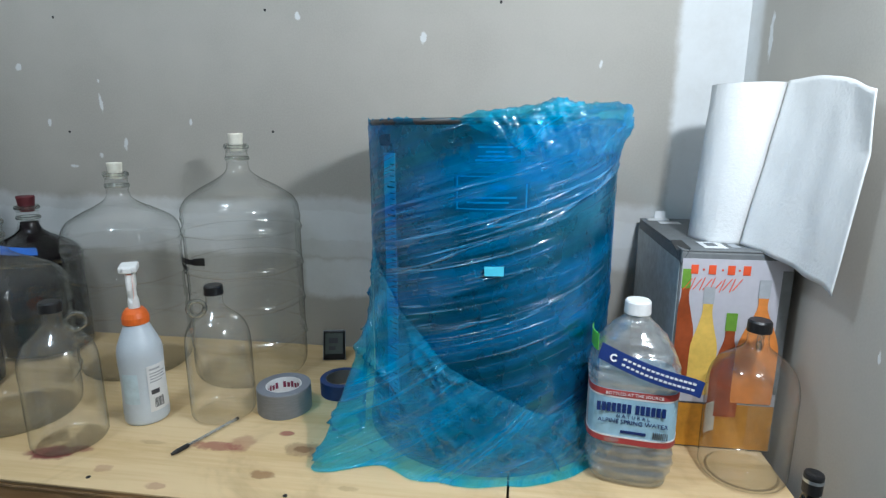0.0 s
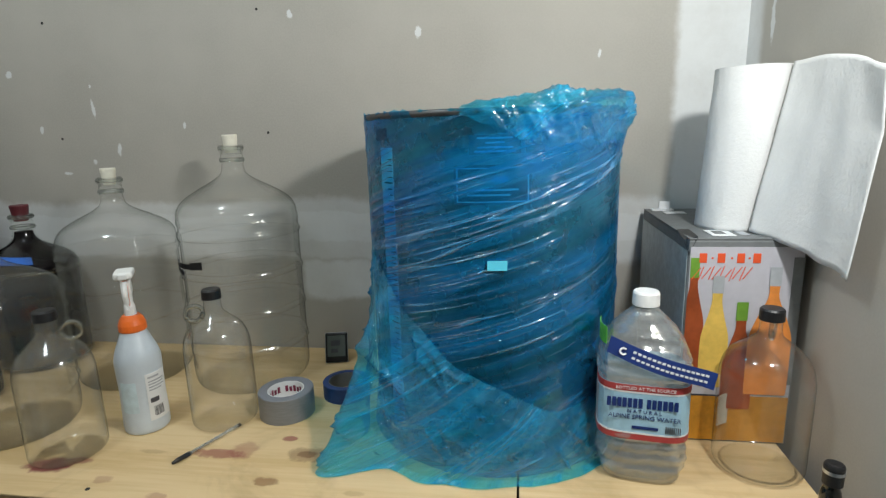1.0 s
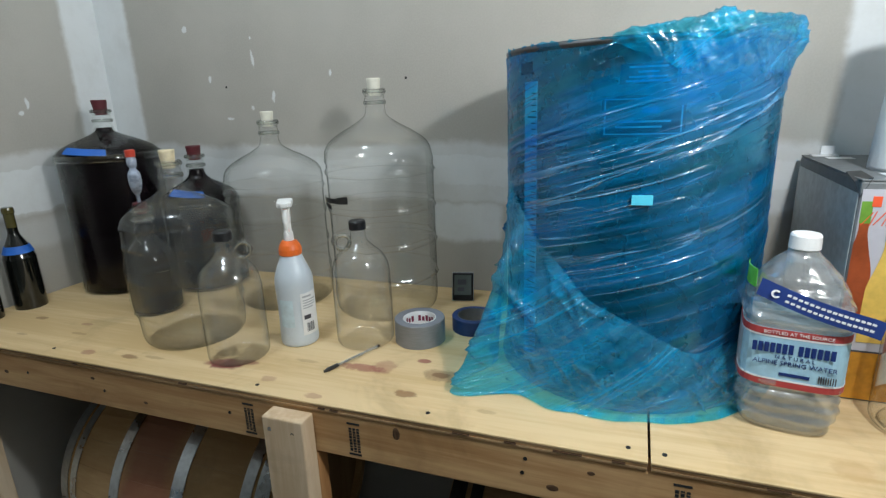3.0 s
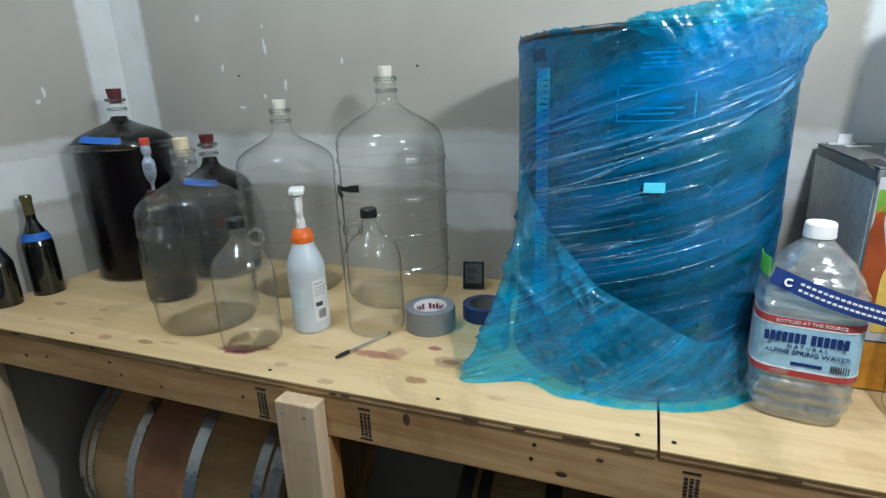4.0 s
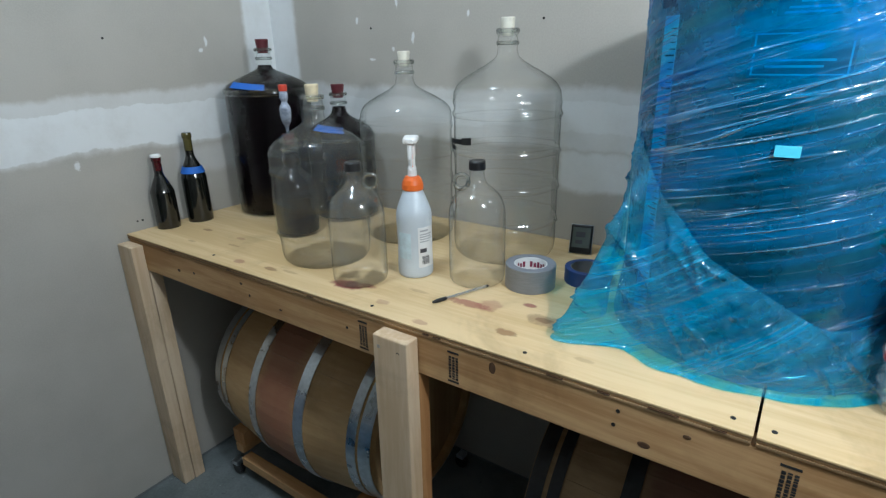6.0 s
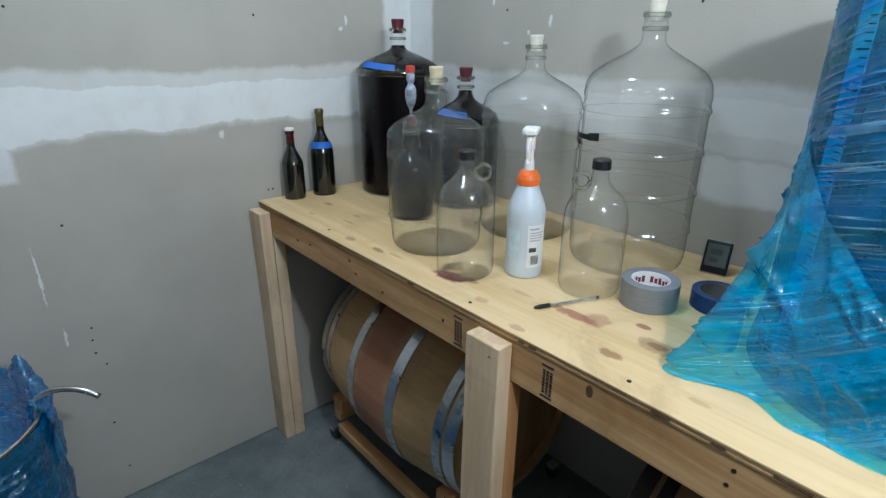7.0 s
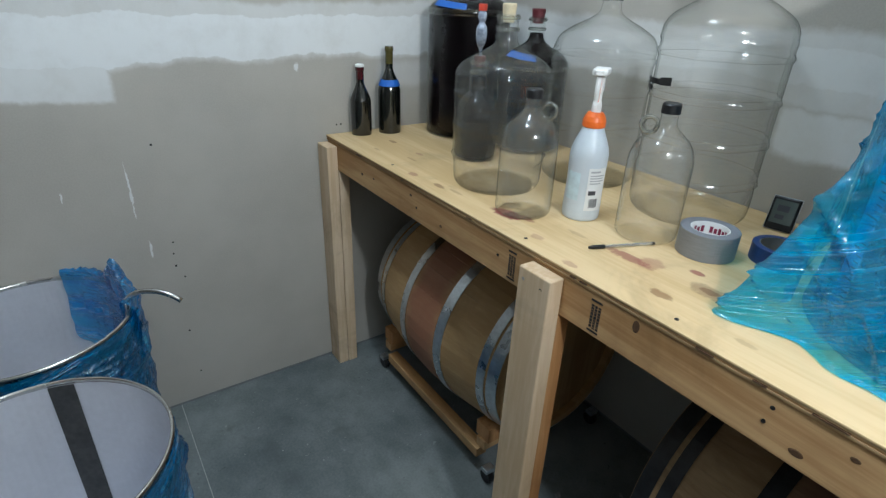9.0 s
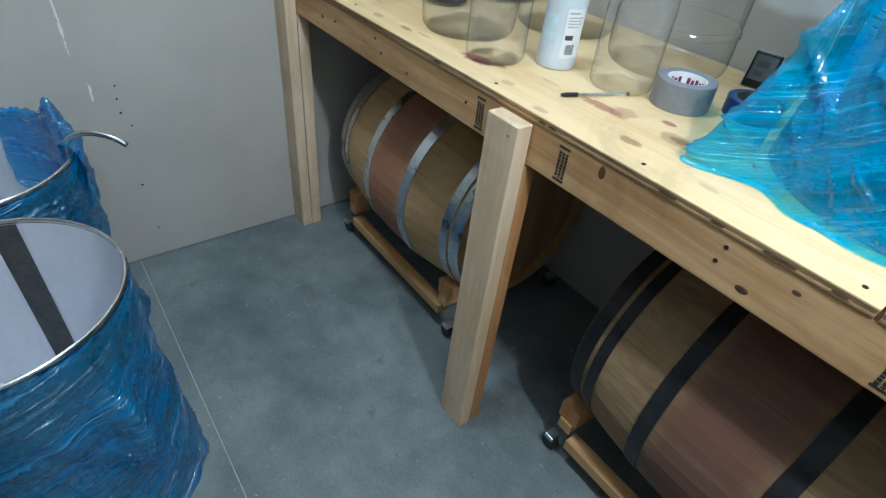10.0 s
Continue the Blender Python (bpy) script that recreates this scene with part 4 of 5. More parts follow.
# ---- wrapped steel tank ----
def tank_body(ob, r, h, rim="rim"):
    part("wall", lathe([(r - 0.002, 0.004), (r, 0.004), (r, h - 0.01), (r - 0.002, h - 0.01), (r - 0.002, 0.004)], 96), M["tank_steel"], ob, smooth=False)
    inside = part("inside", lathe([(r - 0.003, h - 0.011), (r - 0.003, 0.012), (0, 0.012)], 96), M["liner"], ob, smooth=False)
    part("base", lathe([(0, 0), (r - 0.001, 0), (r - 0.001, 0.0035), (0, 0.0035)], 64), M["steel"], ob)
    pts = [(r + 0.004 * math.cos(a), h - 0.006 + 0.006 * math.sin(a)) for a in np.linspace(0, 2 * math.pi, 11)]
    part("rim", lathe(pts, 96), M[rim], ob, "rolled steel rim", smooth=True)
    return inside


def wrap(n, rows, r, top, low, flare, rough, slope, seed, fold=0.0):
    """A film wound round a drum: slanting stretch wrinkles, crumpled top, loose skirt."""
    bm = bmesh.new()
    grid = []
    for i in range(n):
        a = 2 * math.pi * i / n
        col = []
        t = top(a)
        for j in range(rows + 1):
            v = j / rows
            z = low + (t - low) * v
            lift = z - slope * (a - math.pi)
            w = noise.noise((a * 1.4 + seed, lift * 55, 1.7)) * 0.5 + noise.noise((a * 2.5 + seed, lift * 120, 4.1)) * 0.3
            ridge = (1 - abs(noise.noise((a * 0.9 + seed, lift * 30, 9.3)))) ** 45 + 0.7 * (1 - abs(noise.noise((a * 1.3 + seed, lift * 52, 3.3)))) ** 45
            ridge *= max(0.0, noise.noise((a * 0.8, lift * 7, seed)) + 0.25) * 1.6
            loose = max(0.0, (v - 0.82) / 0.18)
            cr = noise.noise((math.cos(a) * 16 + seed, math.sin(a) * 16, z * 42)) + 0.6 * noise.noise((math.cos(a) * 34, math.sin(a) * 34 + seed, z * 90))
            rad = r + 0.0022 + rough * (0.0005 * w + 0.0026 * ridge) + 0.004 * loose * max(cr, -0.25) + flare(a, z)
            if fold and v > 0.96:
                rad -= fold * (v - 0.96) / 0.04
            col.append(bm.verts.new((rad * math.cos(a), rad * math.sin(a), z + 0.006 * loose * cr)))
        grid.append(col)
    for i in range(n):
        p, q = grid[i], grid[(i + 1) % n]
        for j in range(rows):
            bm.faces.new((p[j], q[j], q[j + 1], p[j + 1]))
    return bm


def turn_gap(a, b):
    return (a - b + math.pi) % (2 * math.pi) - math.pi


def bump_at(a, c, w):
    return math.exp(-(turn_gap(a, c) / w) ** 2)


tank = thing("steel_tank", (1.69, -0.283, TOP), "round steel wine tank wrapped in blue stretch film", "tank")
TR, TH = 0.24, 0.618
tank_body(tank, TR, TH, "grey_strip")


def tank_flare(a, z):
    return 0.010 * max(0.0, (z - 0.52) / 0.10) * bump_at(a, math.radians(-20), 1.0) + 0.012 * max(0.0, (0.10 - z) / 0.10)


def tank_top(a):
    return 0.617 + 0.003 * noise.noise((a * 6, 0, 3))


part("film", wrap(420, 330, TR, tank_top, 0.002, tank_flare, 1.0, 0.07, 0.0, 0.0), M["film"], tank, "wrinkled blue stretch film", smooth=True)


def skirt():
    """The loose end of the film: leaves the tank along a falling line, stands out in a corner and lies on the bench."""
    bm = bmesh.new()
    n, rows, lip, cols = 260, 70, 7, []
    for i in range(n + 1):
        s = i / n
        a = math.radians(192 + 176 * s)
        hang = 0.30 * (1 - min(1.0, max(0.0, s - 0.06) / 0.60)) ** 1.5 + 0.10 + 0.02 * noise.noise((a * 3, 4, 4))
        hang *= min(1.0, 0.25 + s * 9)
        corner = 0.122 * bump_at(a, math.radians(223), 0.135) + 0.018 * bump_at(a, math.radians(245), 0.3)
        out = 0.026 + corner + 0.008 * noise.noise((a * 3, 0, 2))
        col = []
        for j in range(-lip, rows + 1):
            v = max(0.0, j / rows)
            ray = (hang * v + 0.28 * (a - 3.9)) * (1 - 0.35 * s)
            fold = 0.020 * (1 - abs(noise.noise((ray * 8, a * 0.8, 7)))) ** 34 + 0.012 * (1 - abs(noise.noise((ray * 15 + a * 2, a * 1.3 - v, 3)))) ** 30
            fold *= max(0.0, noise.noise((a * 2.6, v * 3, 6)) + 0.30) * 1.7
            fold += 0.006 * noise.noise((ray * 6, a * 2, 1)) + 0.003 * noise.noise((a * 9, v * 7, 5))
            fold *= min(1.0, v * 9 + 0.12) * min(1.0, (1 - v) * 4 + 0.1)
            rad = TR + 0.0045 + out * (1 - v) ** 1.12 + 0.003 * math.sin(math.pi * v) + max(0.0, fold)
            z = 0.006 + hang * v
            if j < 0:
                k = -j / lip
                rad += k * (0.012 + 0.010 * noise.noise((a * 5, 1, 8))) * (0.35 + 0.65 * min(1.0, abs(turn_gap(a, math.radians(223))) / 0.25))
                z = 0.006 - 0.004 * k + 0.0012 * max(0.0, noise.noise((a * 14, k * 2, 4)))
            col.append(bm.verts.new((rad * math.cos(a), rad * math.sin(a), max(z, 0.0015))))
        cols.append(col)
    for p, q in zip(cols, cols[1:]):
        for j in range(len(p) - 1):
            bm.faces.new((p[j], q[j], q[j + 1], p[j + 1]))
    return bm


part("loose_skirt", skirt(), M["loose"], tank, "loose end of blue film spread on the bench", smooth=True)


def crumple():
    """Film gathered over the rim on one side of the tank and tucked inwards."""
    bm = bmesh.new()
    n, rows, cols = 230, 60, []
    for i in range(n + 1):
        s = i / n
        a = math.radians(-98 + 200 * s)
        fade = min(1.0, s * 5) * min(1.0, (1 - s) * 5)
        high = 0.618 + (0.016 + 0.006 * noise.noise((a * 5, 2, 1))) * fade ** 0.6
        foot = 0.560 + max(0.0, 1 - s * 7, 1 - (1 - s) * 7) * 0.05 + 0.022 * noise.noise((a * 4, 5, 1)) + 0.012 * noise.noise((a * 13, 2, 1))
        col = []
        for j in range(rows + 1):
            v = j / rows
            if v < 0.55:
                k = v / 0.55
                rad, z = TR + 0.0055 + 0.009 * fade * k ** 0.8, foot + (high - foot) * k
            else:
                k = (v - 0.55) / 0.45
                rad, z = TR + 0.0055 + 0.009 * fade - 0.095 * k, high + 0.010 * math.sin(k * math.pi) - 0.024 * k
            q = a * 1.0 + (z - 0.56) * 2.5
            c = sum(w * (1 - abs(noise.noise((q * f, z * f * 0.9, rad * f * 1.1)))) ** 6 for w, f in ((0.012, 6), (0.009, 14), (0.003, 31)))
            c += 0.004 * noise.noise((a * 22, z * 60, rad * 60))
            c *= min(1.0, v * 3 + 0.05) * (0.35 + 0.65 * fade) * (1.0 if v < 0.45 else 0.7)
            rad += c * (0.8 if v < 0.55 else 0.3)
            col.append(bm.verts.new((rad * math.cos(a), rad * math.sin(a), z + c * (0.1 if v < 0.55 else 0.9))))
        cols.append(col)
    for p, q in zip(cols, cols[1:]):
        for j in range(rows):
            bm.faces.new((p[j], q[j], q[j + 1], p[j + 1]))
    return bm


part("gathered_film", crumple(), M["loose"], tank, "crumpled blue film gathered over the rim", smooth=True)
ruler = part("ruler", arc_patch(TR + 0.0006, math.radians(221.5), math.radians(230), 0.04, 0.56, 0.0008, 4), M["ruler"], tank, "pale scale strip with tick marks")
for k in range(50):
    z = 0.05 + 0.01 * k
    part("tick", arc_patch(TR + 0.0016, math.radians(226.5 if k % 5 else 224), math.radians(229.7), z, z + (0.0016 if k % 5 else 0.0026), 0.0003, 2), M["ink"], ruler)
tag = part("maker_label", arc_patch(TR + 0.0006, math.radians(265), math.radians(284), 0.548, 0.577, 0.0006), M["label_dark"], tank, "dark label with pale lettering bars")
for z, a0, a1 in ((0.571, 268, 281), (0.564, 271, 278), (0.557, 268, 281), (0.551, 267, 282)):
    part("print_bar", arc_patch(TR + 0.0014, math.radians(a0), math.radians(a1), z, z + 0.0028, 0.0003), M["paleink"], tag)
plate = part("big_label", arc_patch(TR + 0.0006, math.radians(259), math.radians(288), 0.470, 0.532, 0.0006, 14), M["label_dark"], tank, "deep blue rectangular label")
for a0, a1, z0, z1 in ((260, 287, 0.474, 0.476), (260, 287, 0.526, 0.528), (260, 260.6, 0.476, 0.526), (286.4, 287, 0.476, 0.526), (273, 279, 0.506, 0.514), (264, 283, 0.492, 0.495), (264, 280, 0.484, 0.487)):
    part("print_bar", arc_patch(TR + 0.0014, math.radians(a0), math.radians(a1), z0, z1, 0.0003, 8), M["paleink"], plate)
part("small_label", arc_patch(TR + 0.0065, math.radians(271.3), math.radians(278.6), 0.366, 0.382, 0.0006), M["cyan"], tank, "small pale cyan label")
part("logo_mark", arc_patch(TR + 0.0006, math.radians(259), math.radians(264), 0.448, 0.456, 0.0005, 4, tilt=0.004), M["ink"], tank)
part("corner_label", arc_patch(TR + 0.0006, math.radians(218), math.radians(227), 0.572, 0.592, 0.0006), M["label_dark"], tank)
part("lid", lathe([(0, 0.603), (0.228, 0.603), (0.228, 0.607), (0, 0.607)], 64), M["knot"], tank, "brown board lying on the rim")

# ---- open drums on the floor ----
RZ = 0.612


def drum(at, label, seed, bar):
    ob = thing("steel_drum", (at[0], at[1], 0), label, "drum", "open steel drums on the floor")
    tank_body(ob, 0.238, RZ)

    def flare(a, z):
        s = 0.012 * max(0.0, math.sin(a * 7 + z * 18 + seed)) ** 3 + 0.005 * (1 - abs(noise.noise((a * 6 + z * 7, z * 8 - a * 2, seed)))) ** 8
        s *= max(0.0, min(1.0, (0.56 - z) / 0.25))
        s += 0.07 * bump_at(a, math.radians(35), 0.12) * bump_at(z * 6, 0.36 * 6, 0.6) * (bar > 0)
        return s + 0.03 * max(0.0, (0.25 - z) / 0.25)

    part("film", wrap(300, 220, 0.239, lambda a: RZ - 0.012 + 0.006 * noise.noise((a * 3, seed, 0)), 0.002, flare, 3.6, 0.06 if bar else -0.04, seed), M["film2"], ob, "tight blue stretch film", smooth=True)
    # bar: adds a dark grey strip down the inside wall
    if bar:
        part("flat_strip", arc_patch(0.232, math.radians(160), math.radians(172), 0.02, RZ - 0.012, 0.002, 4), M["grey_strip"], ob, "dull grey strip down the inside")
    return ob


near = drum((0.78, -1.59), "open steel drum wrapped in blue film, grey strip inside", 5.0, 1)
far = drum((0.245, -1.597), "open steel drum in blue film, standing by the wall", 9.0, 0)


def bunch():
    """Loose film hanging over the rim, inside and out."""
    bm = bmesh.new()
    cols = []
    for i in range(41):
        a = math.radians(70 + 88 * i / 40)
        row = []
        for j in range(31):
            s = j / 30
            out = 0.245 + 0.006 * noise.noise((a * 14, s * 5, 1))
            if s < 0.4:
                r, z = out + 0.01, RZ - 0.16 * (1 - s / 0.4)
            elif s < 0.55:
                k = (s - 0.4) / 0.15
                r, z = out + 0.01 - 0.03 * k, RZ + (0.03 + 0.06 * bump_at(a, math.radians(112), 0.12)) * math.sin(k * math.pi / 2)
            else:
                k = (s - 0.55) / 0.45
                long = 0.10 + 0.13 * bump_at(i / 40, 0.8, 0.3)
                r, z = out - 0.022 - 0.016 * k, RZ + 0.03 * (1 - k) + 0.06 * bump_at(a, math.radians(112), 0.12) * (1 - k) - long * k
            n1 = noise.noise((a * 22, s * 12, 4)) * 0.011 + noise.noise((a * 60, s * 30, 7)) * 0.005
            r += n1
            row.append(bm.verts.new((r * math.cos(a), r * math.sin(a), z + n1 * 0.6)))
        cols.append(row)
    for p, q in zip(cols, cols[1:]):
        for j in range(30):
            bm.faces.new((p[j], q[j], q[j + 1], p[j + 1]))
    return bm


part("loose_film", bunch(), M["film2"], far, "crumpled blue film folded over the rim", smooth=True)

cane = thing("racking_cane", (0.245, -1.597, 0), "bent steel tube hooked over a drum's rim", "tube")
pts = [(0.055 * k / 15, 0.12 + 0.10 * k / 15, 0.10 + 0.515 * k / 15) for k in range(16)]
for k in range(1, 19):
    q = math.pi * 0.80 * k / 18
    run = (1 - math.cos(q)) / (1 - math.cos(math.pi * 0.80))
    pts.append((0.055 + 0.080 * run, 0.220 + 0.125 * run, 0.615 + 0.056 * math.sin(q) - 0.012 * run))
part("tube", tube(pts, 0.0072, 12), M["rim"], cane, smooth=True)


# ---- water jug ----
def square_ring(bm, r, z, power=5.0, n=64, wob=0.0):
    out = []
    for i in range(n):
        a = 2 * math.pi * i / n
        c, s = math.cos(a), math.sin(a)
        k = r / (abs(c) ** power + abs(s) ** power) ** (1 / power)
        k += wob * noise.noise((c * 5, s * 5, z * 60))
        out.append(bm.verts.new((k * c, k * s, z)))
    return out


def loft(rings, cap=True):
    """rings: (half width, height, power, unevenness)"""
    bm = bmesh.new()
    made = [square_ring(bm, *r[:2], r[2], 64, r[3] if len(r) > 3 else 0.0) for r in rings]
    for a, b in zip(made, made[1:]):
        for k in range(64):
            bm.faces.new((a[k], a[(k + 1) % 64], b[(k + 1) % 64], b[k]))
    if cap:
        bm.faces.new(made[0][::-1])
        bm.faces.new(made[-1])
    return bm


def water_jug():
    ob = thing("water_jug", (1.955, -0.460, TOP), "clear plastic water jug with a blue and white label, half full", "jug", "", -8)
    rings = [(0.060, 0.0, 3.5), (0.066, 0.004, 3.5)]
    for k in range(1, 24):
        z = 0.008 + k * 0.0036
        rings.append((0.0715 + 0.0022 * math.sin(z * 300) - 0.010 * max(0, (0.03 - z) / 0.03), z, 4.0, 0.006))
    rings += [(0.072, 0.096, 4.5, 0.002), (0.072, 0.185, 4.5, 0.002)]
    for k in range(26):
        s = k / 25
        z = 0.19 + 0.095 * s
        rings.append((0.0745 * (1 - s ** 2.0) + 0.022 * s ** 2.0 + 0.0030 * math.sin(z * 330) * (1 - s), z, 4.5 - 2.5 * s, 0.002))
    rings += [(0.021, 0.289, 2.0), (0.0185, 0.292, 2.0), (0.0185, 0.305, 2.0)]
    part("plastic_body", loft(rings), M["pet"], ob, "crinkled clear plastic", smooth=True)
    part("water", loft([(0.0575, 0.004, 3.5)] + [(w - 0.0035, z, p, 0.005) for w, z, p, *_ in rings[2:27] if z < 0.15] + [(0.0685, 0.150, 4.5), (0.0685, 0.158, 4.5)]), M["water"], ob, smooth=True)
    part("cap", lathe([(0, 0.316), (0.0195, 0.316), (0.0214, 0.313), (0.0222, 0.2935), (0.0208, 0.292), (0, 0.292)], 40), M["white"], ob, "white ribbed screw cap")

    def panel(name, z0, z1, mat, off, parent, label="", lo=0, hi=64):
        bm = bmesh.new()
        A, B = square_ring(bm, 0.0728 + off, z0, 4.5), square_ring(bm, 0.0728 + off, z1, 4.5)
        C, D = square_ring(bm, 0.0733 + off, z0, 4.5), square_ring(bm, 0.0733 + off, z1, 4.5)
        for k in range(lo, hi):
            j = (k + 1) % 64
            bm.faces.new((C[k], C[j], D[j], D[k]))
            bm.faces.new((A[k], B[k], B[j], A[j]))
            bm.faces.new((D[k], D[j], B[j], B[k]))
            bm.faces.new((C[k], A[k], A[j], C[j]))
        loose = [v for v in bm.verts if not v.link_faces]
        bmesh.ops.delete(bm, geom=loose, context="VERTS")
        return part(name, bm, mat, parent, label)

    lab = panel("label", 0.084, 0.180, M["sky"], 0.0, ob, "pale blue and white wraparound label")
    panel("stripe", 0.169, 0.180, M["redprint"], 0.0007, lab)
    panel("stripe", 0.084, 0.094, M["redprint"], 0.0007, lab)
    panel("white_band", 0.166, 0.1685, M["label"], 0.0007, lab)
    panel("white_band", 0.0945, 0.097, M["label"], 0.0007, lab)
    panel("fact_panel", 0.100, 0.163, M["paleink"], 0.0007, lab, lo=26, hi=38)
    face = -0.0738
    x = -0.058
    for w in (0.0075,) * 7 + (0.004,) + (0.0075,) * 6:
        if w > 0.005:
            part("brand_bar", boxed(x, x + w - 0.0014, face - 0.0008, face, 0.141, 0.157), M["navy"], lab)
        x += w + 0.0006
    words("BOTTLED AT THE SOURCE", 0.0075, M["label"], lab, pose(0, face - 0.0012, 0.1745, 90, 0, 0))
    words("N A T U R A L", 0.0085, M["navy"], lab, pose(0, face - 0.0006, 0.1345, 90, 0, 0))
    words("ALPINE SPRING WATER", 0.0105, M["navy"], lab, pose(0, face - 0.0006, 0.1245, 90, 0, 0))
    part("print_bar", boxed(-0.018, 0.022, face - 0.0008, face, 0.104, 0.109), M["navy"], lab)
    for k in range(8):
        part("barcode_bar", boxed(0.033 + k * 0.003, 0.0345 + k * 0.003, face - 0.0008, face, 0.101, 0.113), M["ink"], lab)
    # loose neck strip
    bm = bmesh.new()
    prev = None
    for k in range(21):
        s = k / 20
        x, z = -0.058 + 0.158 * s, 0.243 - 0.046 * s
        y = -0.066 - 0.016 * math.sin(math.pi * min(1, s * 1.1)) - 0.010 * s
        row = [bm.verts.new((x + d * 0.25, y + dy, z + d)) for d, dy in ((-0.0125, 0), (0.0125, 0.006), (0.0125, 0.0068), (-0.0125, 0.0008))]
        if prev:
            for q in range(4):
                bm.faces.new((prev[q], row[q], row[(q + 1) % 4], prev[(q + 1) % 4]))
        prev = row
    band = part("neck_strip", bm, M["navy"], ob, "loose dark blue paper strip with small white print")
    for k in range(16):
        s = 0.24 + 0.045 * k
        x, z = -0.058 + 0.158 * s, 0.243 - 0.046 * s
        y = -0.066 - 0.016 * math.sin(math.pi * min(1, s * 1.1)) - 0.010 * s
        for d in (0.0045, -0.0045):
            bar = part("print_bar", boxed(-0.0026, 0.0026, -0.0008, 0, -0.0018, 0.0018), M["label"], band)
            bar.matrix_basis = pose(x + d * 0.25, y + 0.003 + d * 0.24 - 0.0004, z + d, 0, 16, 0)
    mark = part("emblem", lathe([(0.0035, 0), (0.0035, 0.0006), (0.0065, 0.0006), (0.0065, 0)], 14, 0.6, 5.0), M["label"], band)
    mark.matrix_basis = pose(-0.036, -0.0745, 0.2365, 90 - 12, 0, 0)
    part("green_sticker", arc_patch(0.0715, math.radians(168), math.radians(212), 0.232, 0.262, 0.001), M["green"], ob, "torn green sticker")
    return ob


water_jug()


# ---- carton with printed bottles ----
def carton():
    ob = thing("carton", (2.040, -0.384, TOP), "grey cardboard carton printed with bottles, torn corner", "box")
    w, d, h = 0.192, 0.36, 0.386
    part("carton_body", boxed(0, w, 0, d, 0, h, bevel=0.003), M["card"], ob)
    part("side_print", boxed(-0.0012, -0.0002, 0.004, d - 0.004, 0.004, h - 0.02), M["card_side"], ob)
    face = part("front_print", boxed(0.003, w - 0.004, -0.0016, -0.0004, 0.095, h - 0.012), M["lilac"], ob, "pale printed front")
    part("amber_print", boxed(0.003, w - 0.004, -0.0016, -0.0004, 0.004, 0.0945), M["amber"], ob, "amber printed base")
    part("dark_print", boxed(w - 0.02, w - 0.0035, -0.0024, -0.0017, 0.12, h - 0.03), M["card"], face)

    def outline(cx, base, r, tall, neck):
        left = [(r * 0.97, 0.0), (r, tall * 0.06), (r, tall * 0.34), (r * 0.93, tall * 0.44), (r * 0.62, tall * 0.56), (neck * 1.05, tall * 0.68), (neck, tall * 0.76)]
        left = smooth_profile(left, 3)
        return [(cx + a, base + z) for a, z in left] + [(cx - a, base + z) for a, z in left[::-1]], base + tall * 0.76

    for k, (cx, base, r, tall, neck, mat, cap, caph) in enumerate((
            (0.012, 0.14, 0.021, 0.235, 0.0068, "rust", "capgreen", 0.036), (0.053, 0.112, 0.024, 0.235, 0.0085, "straw", "paleink", 0.032),
            (0.096, 0.07, 0.0265, 0.225, 0.0085, "rust", "capgreen", 0.034), (0.145, 0.10, 0.036, 0.27, 0.0085, "peach", "paleink", 0.034))):
        pts, top = outline(cx, base, r, tall, neck)
        pts = [(min(max(x, 0.002), w - 0.004), z) for x, z in pts]
        bt = part("printed_bottle", slab(pts, -0.0018 - 0.0006 * k, 0.0005), M[mat], face, mat + " coloured printed bottle")
        part("printed_cap", slab([(max(cx - neck * 1.12, 0.002), top), (cx + neck * 1.12, top), (cx + neck * 1.12, top + caph), (max(cx - neck * 1.12, 0.002), top + caph)], -0.0018 - 0.0006 * k, 0.0006), M[cap], bt)
    part("dark_line", slab([(0.004, 0.093), (0.07, 0.093), (0.07, 0.096), (0.004, 0.096)], -0.0017, 0.0006), M["ink"], face)
    # name in vermilion: blocks and slanting strokes
    for x in (0.018, 0.048, 0.080, 0.106):
        part("name_block", boxed(x, x + 0.0125, -0.0028, -0.0017, 0.346, 0.363, bevel=0.0004), M["vermilion"], face)
    for x in (0.038, 0.070, 0.0985):
        part("name_block", boxed(x, x + 0.003, -0.0028, -0.0017, 0.353, 0.356), M["vermilion"], face)
    rnd = random.Random(5)
    x = 0.014
    for k in range(11):
        s = part("name_stroke", boxed(-0.0006, 0.0006, -0.0028, -0.0017, -0.013, 0.013), M["vermilion"], face)
        s.matrix_basis = pose(x, 0, 0.325 + rnd.uniform(-0.002, 0.003), 0, 18 if k % 2 else 34, 0)
        x += 0.0085
    flap = part("flap", boxed(0.0, w, 0.0, d, h + 0.0003, h + 0.0032, bevel=0.001), M["card"], ob)
    part("top_print", boxed(0.045, 0.085, 0.02, 0.075, h + 0.0034, h + 0.0042), M["label"], flap)
    part("top_print_inner", boxed(0.054, 0.072, 0.035, 0.062, h + 0.0044, h + 0.005), M["card"], flap)
    part("top_print", boxed(0.095, 0.110, 0.03, 0.07, h + 0.0034, h + 0.0042), M["paleink"], flap)
    part("top_print", boxed(0.03, 0.075, 0.28, 0.31, h + 0.0034, h + 0.0042), M["label"], flap)
    bm = bmesh.new()
    box(bm, 0.012, 0.060, 0.325, 0.35, h + 0.0034, h + 0.006)
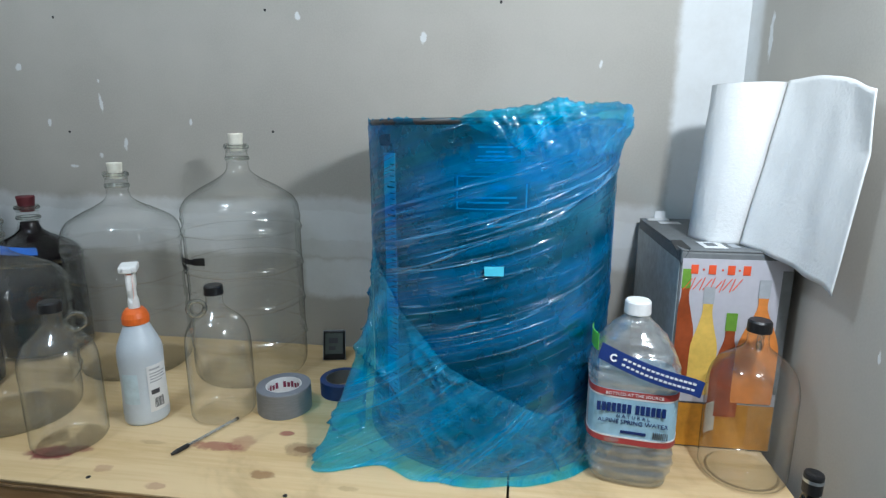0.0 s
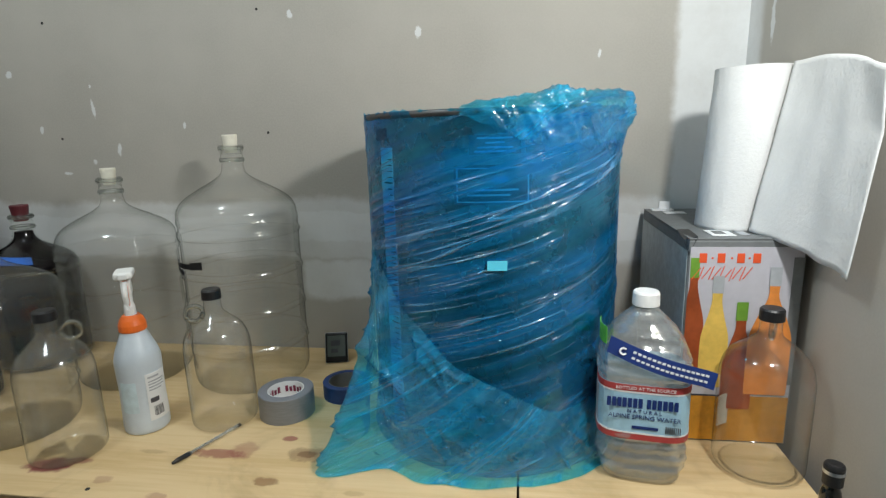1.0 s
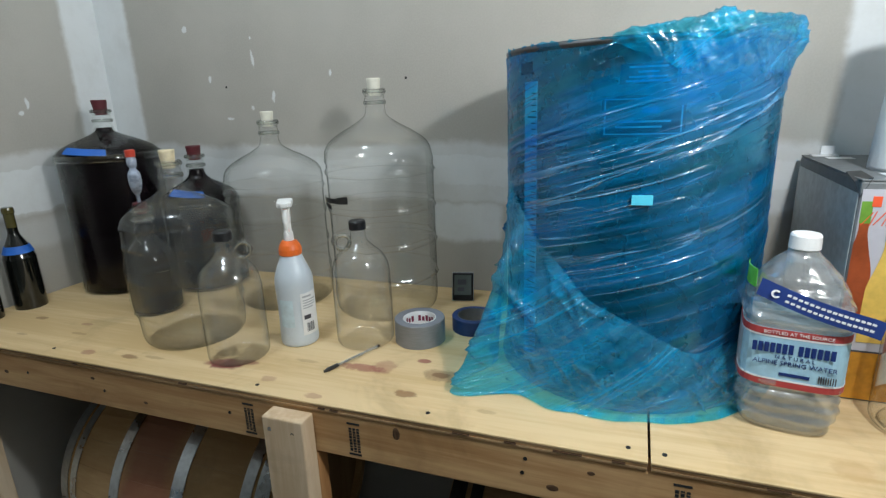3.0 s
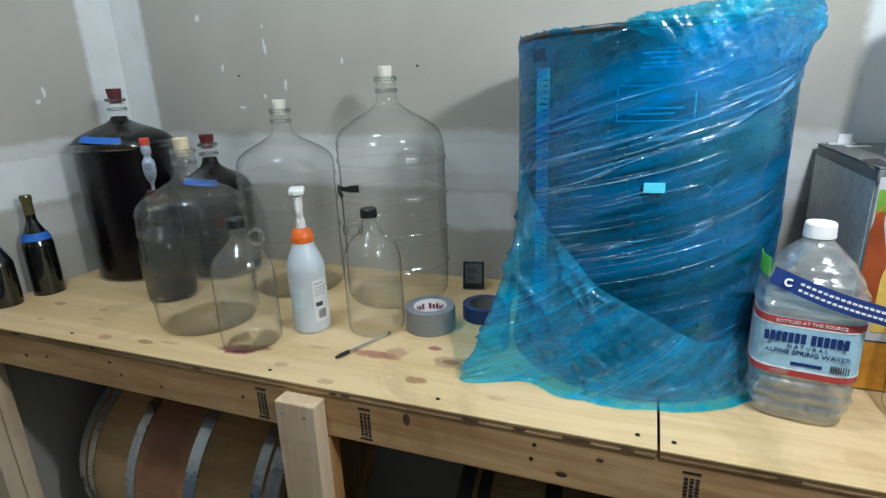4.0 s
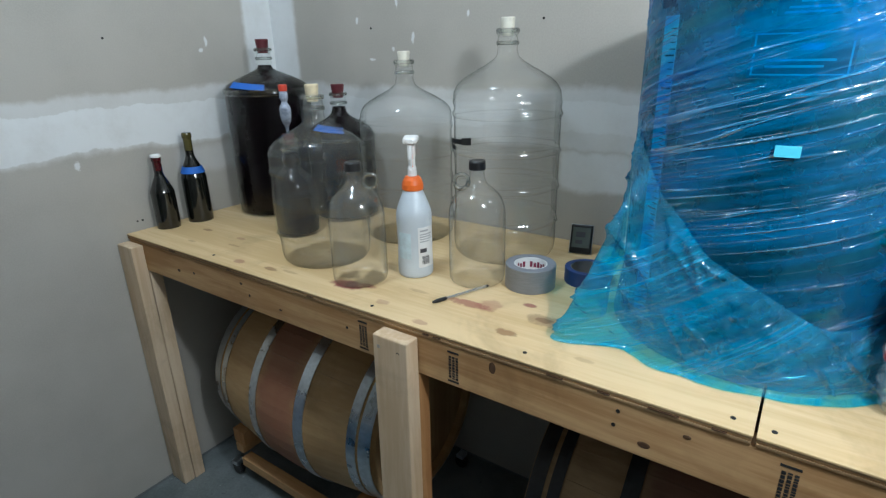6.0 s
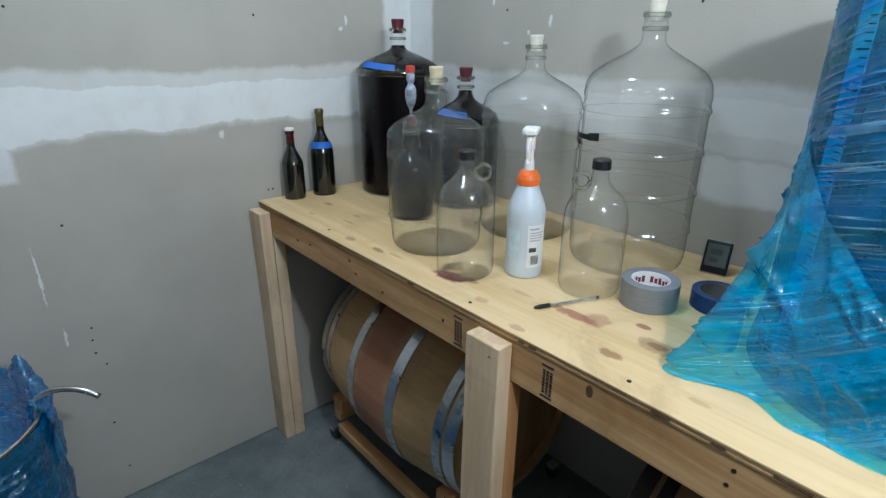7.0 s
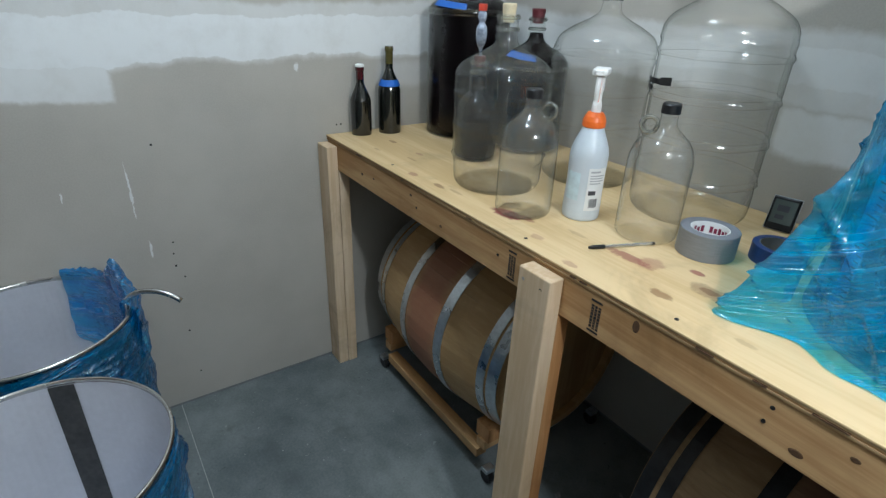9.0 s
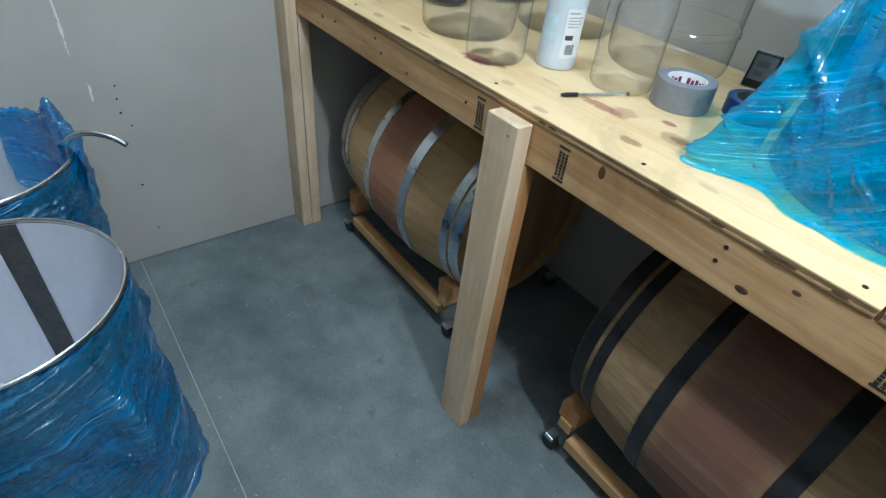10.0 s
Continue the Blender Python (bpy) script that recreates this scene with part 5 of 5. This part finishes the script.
    box(bm, 0.03, 0.055, 0.34, 0.344, h + 0.004, h + 0.024)
    part("torn_tape", bm, M["label"], flap, "torn clear tape")
    torn = bmesh.new()
    v = [torn.verts.new(p) for p in ((0, -0.001, h - 0.028), (-0.004, 0.02, h - 0.004), (-0.001, 0.075, h + 0.004), (0.012, 0.05, h + 0.009), (0.014, 0.0, h + 0.005))]
    torn.faces.new(v)
    r = bmesh.ops.extrude_face_region(torn, geom=torn.faces[:])
    for q in r["geom"]:
        if isinstance(q, bmesh.types.BMVert):
            q.co.z += 0.002
    bmesh.ops.recalc_face_normals(torn, faces=torn.faces)
    part("torn_corner", torn, M["grey_strip"], ob, "torn dark cardboard corner")
    return ob


carton()


# ---- paper towels ----
def paper_towels():
    ob = thing("paper_towel_roll", (2.150, -0.262, TOP + 0.3895), "white paper towel roll standing on the carton, one sheet loose", "paper towels")
    bm = bmesh.new()
    n, rows, R, H = 72, 40, 0.064, 0.292
    grid = []
    for j in range(rows + 1):
        z = H * j / rows
        row = []
        for i in range(n):
            a = 2 * math.pi * i / n
            r = R + 0.0008 * noise.noise((math.cos(a) * 9, math.sin(a) * 9, z * 40)) + 0.0012 * noise.noise((math.cos(a) * 3, math.sin(a) * 3, z * 12))
            row.append(bm.verts.new((r * math.cos(a) + 0.018 * z / H, r * math.sin(a), z)))
        grid.append(row)
    for a, b in zip(grid, grid[1:]):
        for i in range(n):
            bm.faces.new((a[i], a[(i + 1) % n], b[(i + 1) % n], b[i]))
    bm.faces.new(grid[0][::-1])
    roll = part("roll", bm, M["paper"], ob, smooth=True)
    top = lathe([(0.021, H - 0.002), (0.021, H + 0.0002), (R - 0.001, H + 0.0002)], 64)
    for v in top.verts:
        v.co.x += 0.018
    part("wound_end", top, M["paper"], ob)
    core = lathe([(0.021, H), (0.0195, H), (0.0195, H - 0.06), (0, H - 0.06)], 40)
    for v in core.verts:
        v.co.x += 0.018
    part("core", core, M["dirty"], ob)
    # the loose sheet: from the roll's near side out towards the room
    bm = bmesh.new()
    cols = []
    tl, tr = Vector((0.058, -0.058, 0.294)), Vector((0.066, -0.30, 0.262))
    bl, br = Vector((0.004, -0.074, 0.004)), Vector((0.052, -0.29, -0.028))
    m = 36
    for i in range(m + 1):
        u = i / m
        col = []
        for j in range(m + 1):
            v = j / m
            p = (bl.lerp(br, u)).lerp(tl.lerp(tr, u), v)
            p.x += 0.018 * math.sin(u * math.pi) * (1 - 0.5 * v) - 0.010 * math.sin(u * 4.5) * v * u
            p.z += 0.006 * noise.noise((u * 4, v * 4, 2)) + 0.012 * math.sin(u * math.pi) * v
            p.x += 0.0022 * noise.noise((u * 5, v * 3, 6)) + 0.0004 * noise.noise((u * 30, v * 30, 8)) - 0.02 * max(0, u - 0.6) * max(0, v - 0.7) * 6
            col.append(bm.verts.new(p))
        cols.append(col)
    for p, q in zip(cols, cols[1:]):
        for j in range(m):
            bm.faces.new((p[j], q[j], q[j + 1], p[j + 1]))
    sheet = part("loose_sheet", bm, M["paper"], ob, smooth=True)
    md = sheet.modifiers.new("thick", "SOLIDIFY")
    md.thickness = 0.0008
    return ob


paper_towels()

# ---- bottle at the bench's end ----
cap_at = (2.186, -0.612)
last = thing("small_bottle", (cap_at[0], cap_at[1], TOP), "small dark bottle with a black and silver cap", "bottle")
part("body", lathe([(0, 0)] + smooth_profile([(0.0125, 0), (0.0138, 0.003), (0.0138, 0.055), (0.0125, 0.068), (0.0105, 0.075), (0.0105, 0.09)], 4) + [(0, 0.09)], 32), M["bottle"], last, smooth=True)
cap = part("cap", lathe([(0, 0.080), (0.0128, 0.080), (0.0132, 0.081), (0.0132, 0.108), (0.0120, 0.111), (0.0098, 0.1115), (0, 0.109)], 28), M["black"], last)
part("cap_band", lathe([(0.0133, 0.098), (0.0137, 0.098), (0.0137, 0.103), (0.0133, 0.103)], 28), M["zinc"], cap, "silver band")
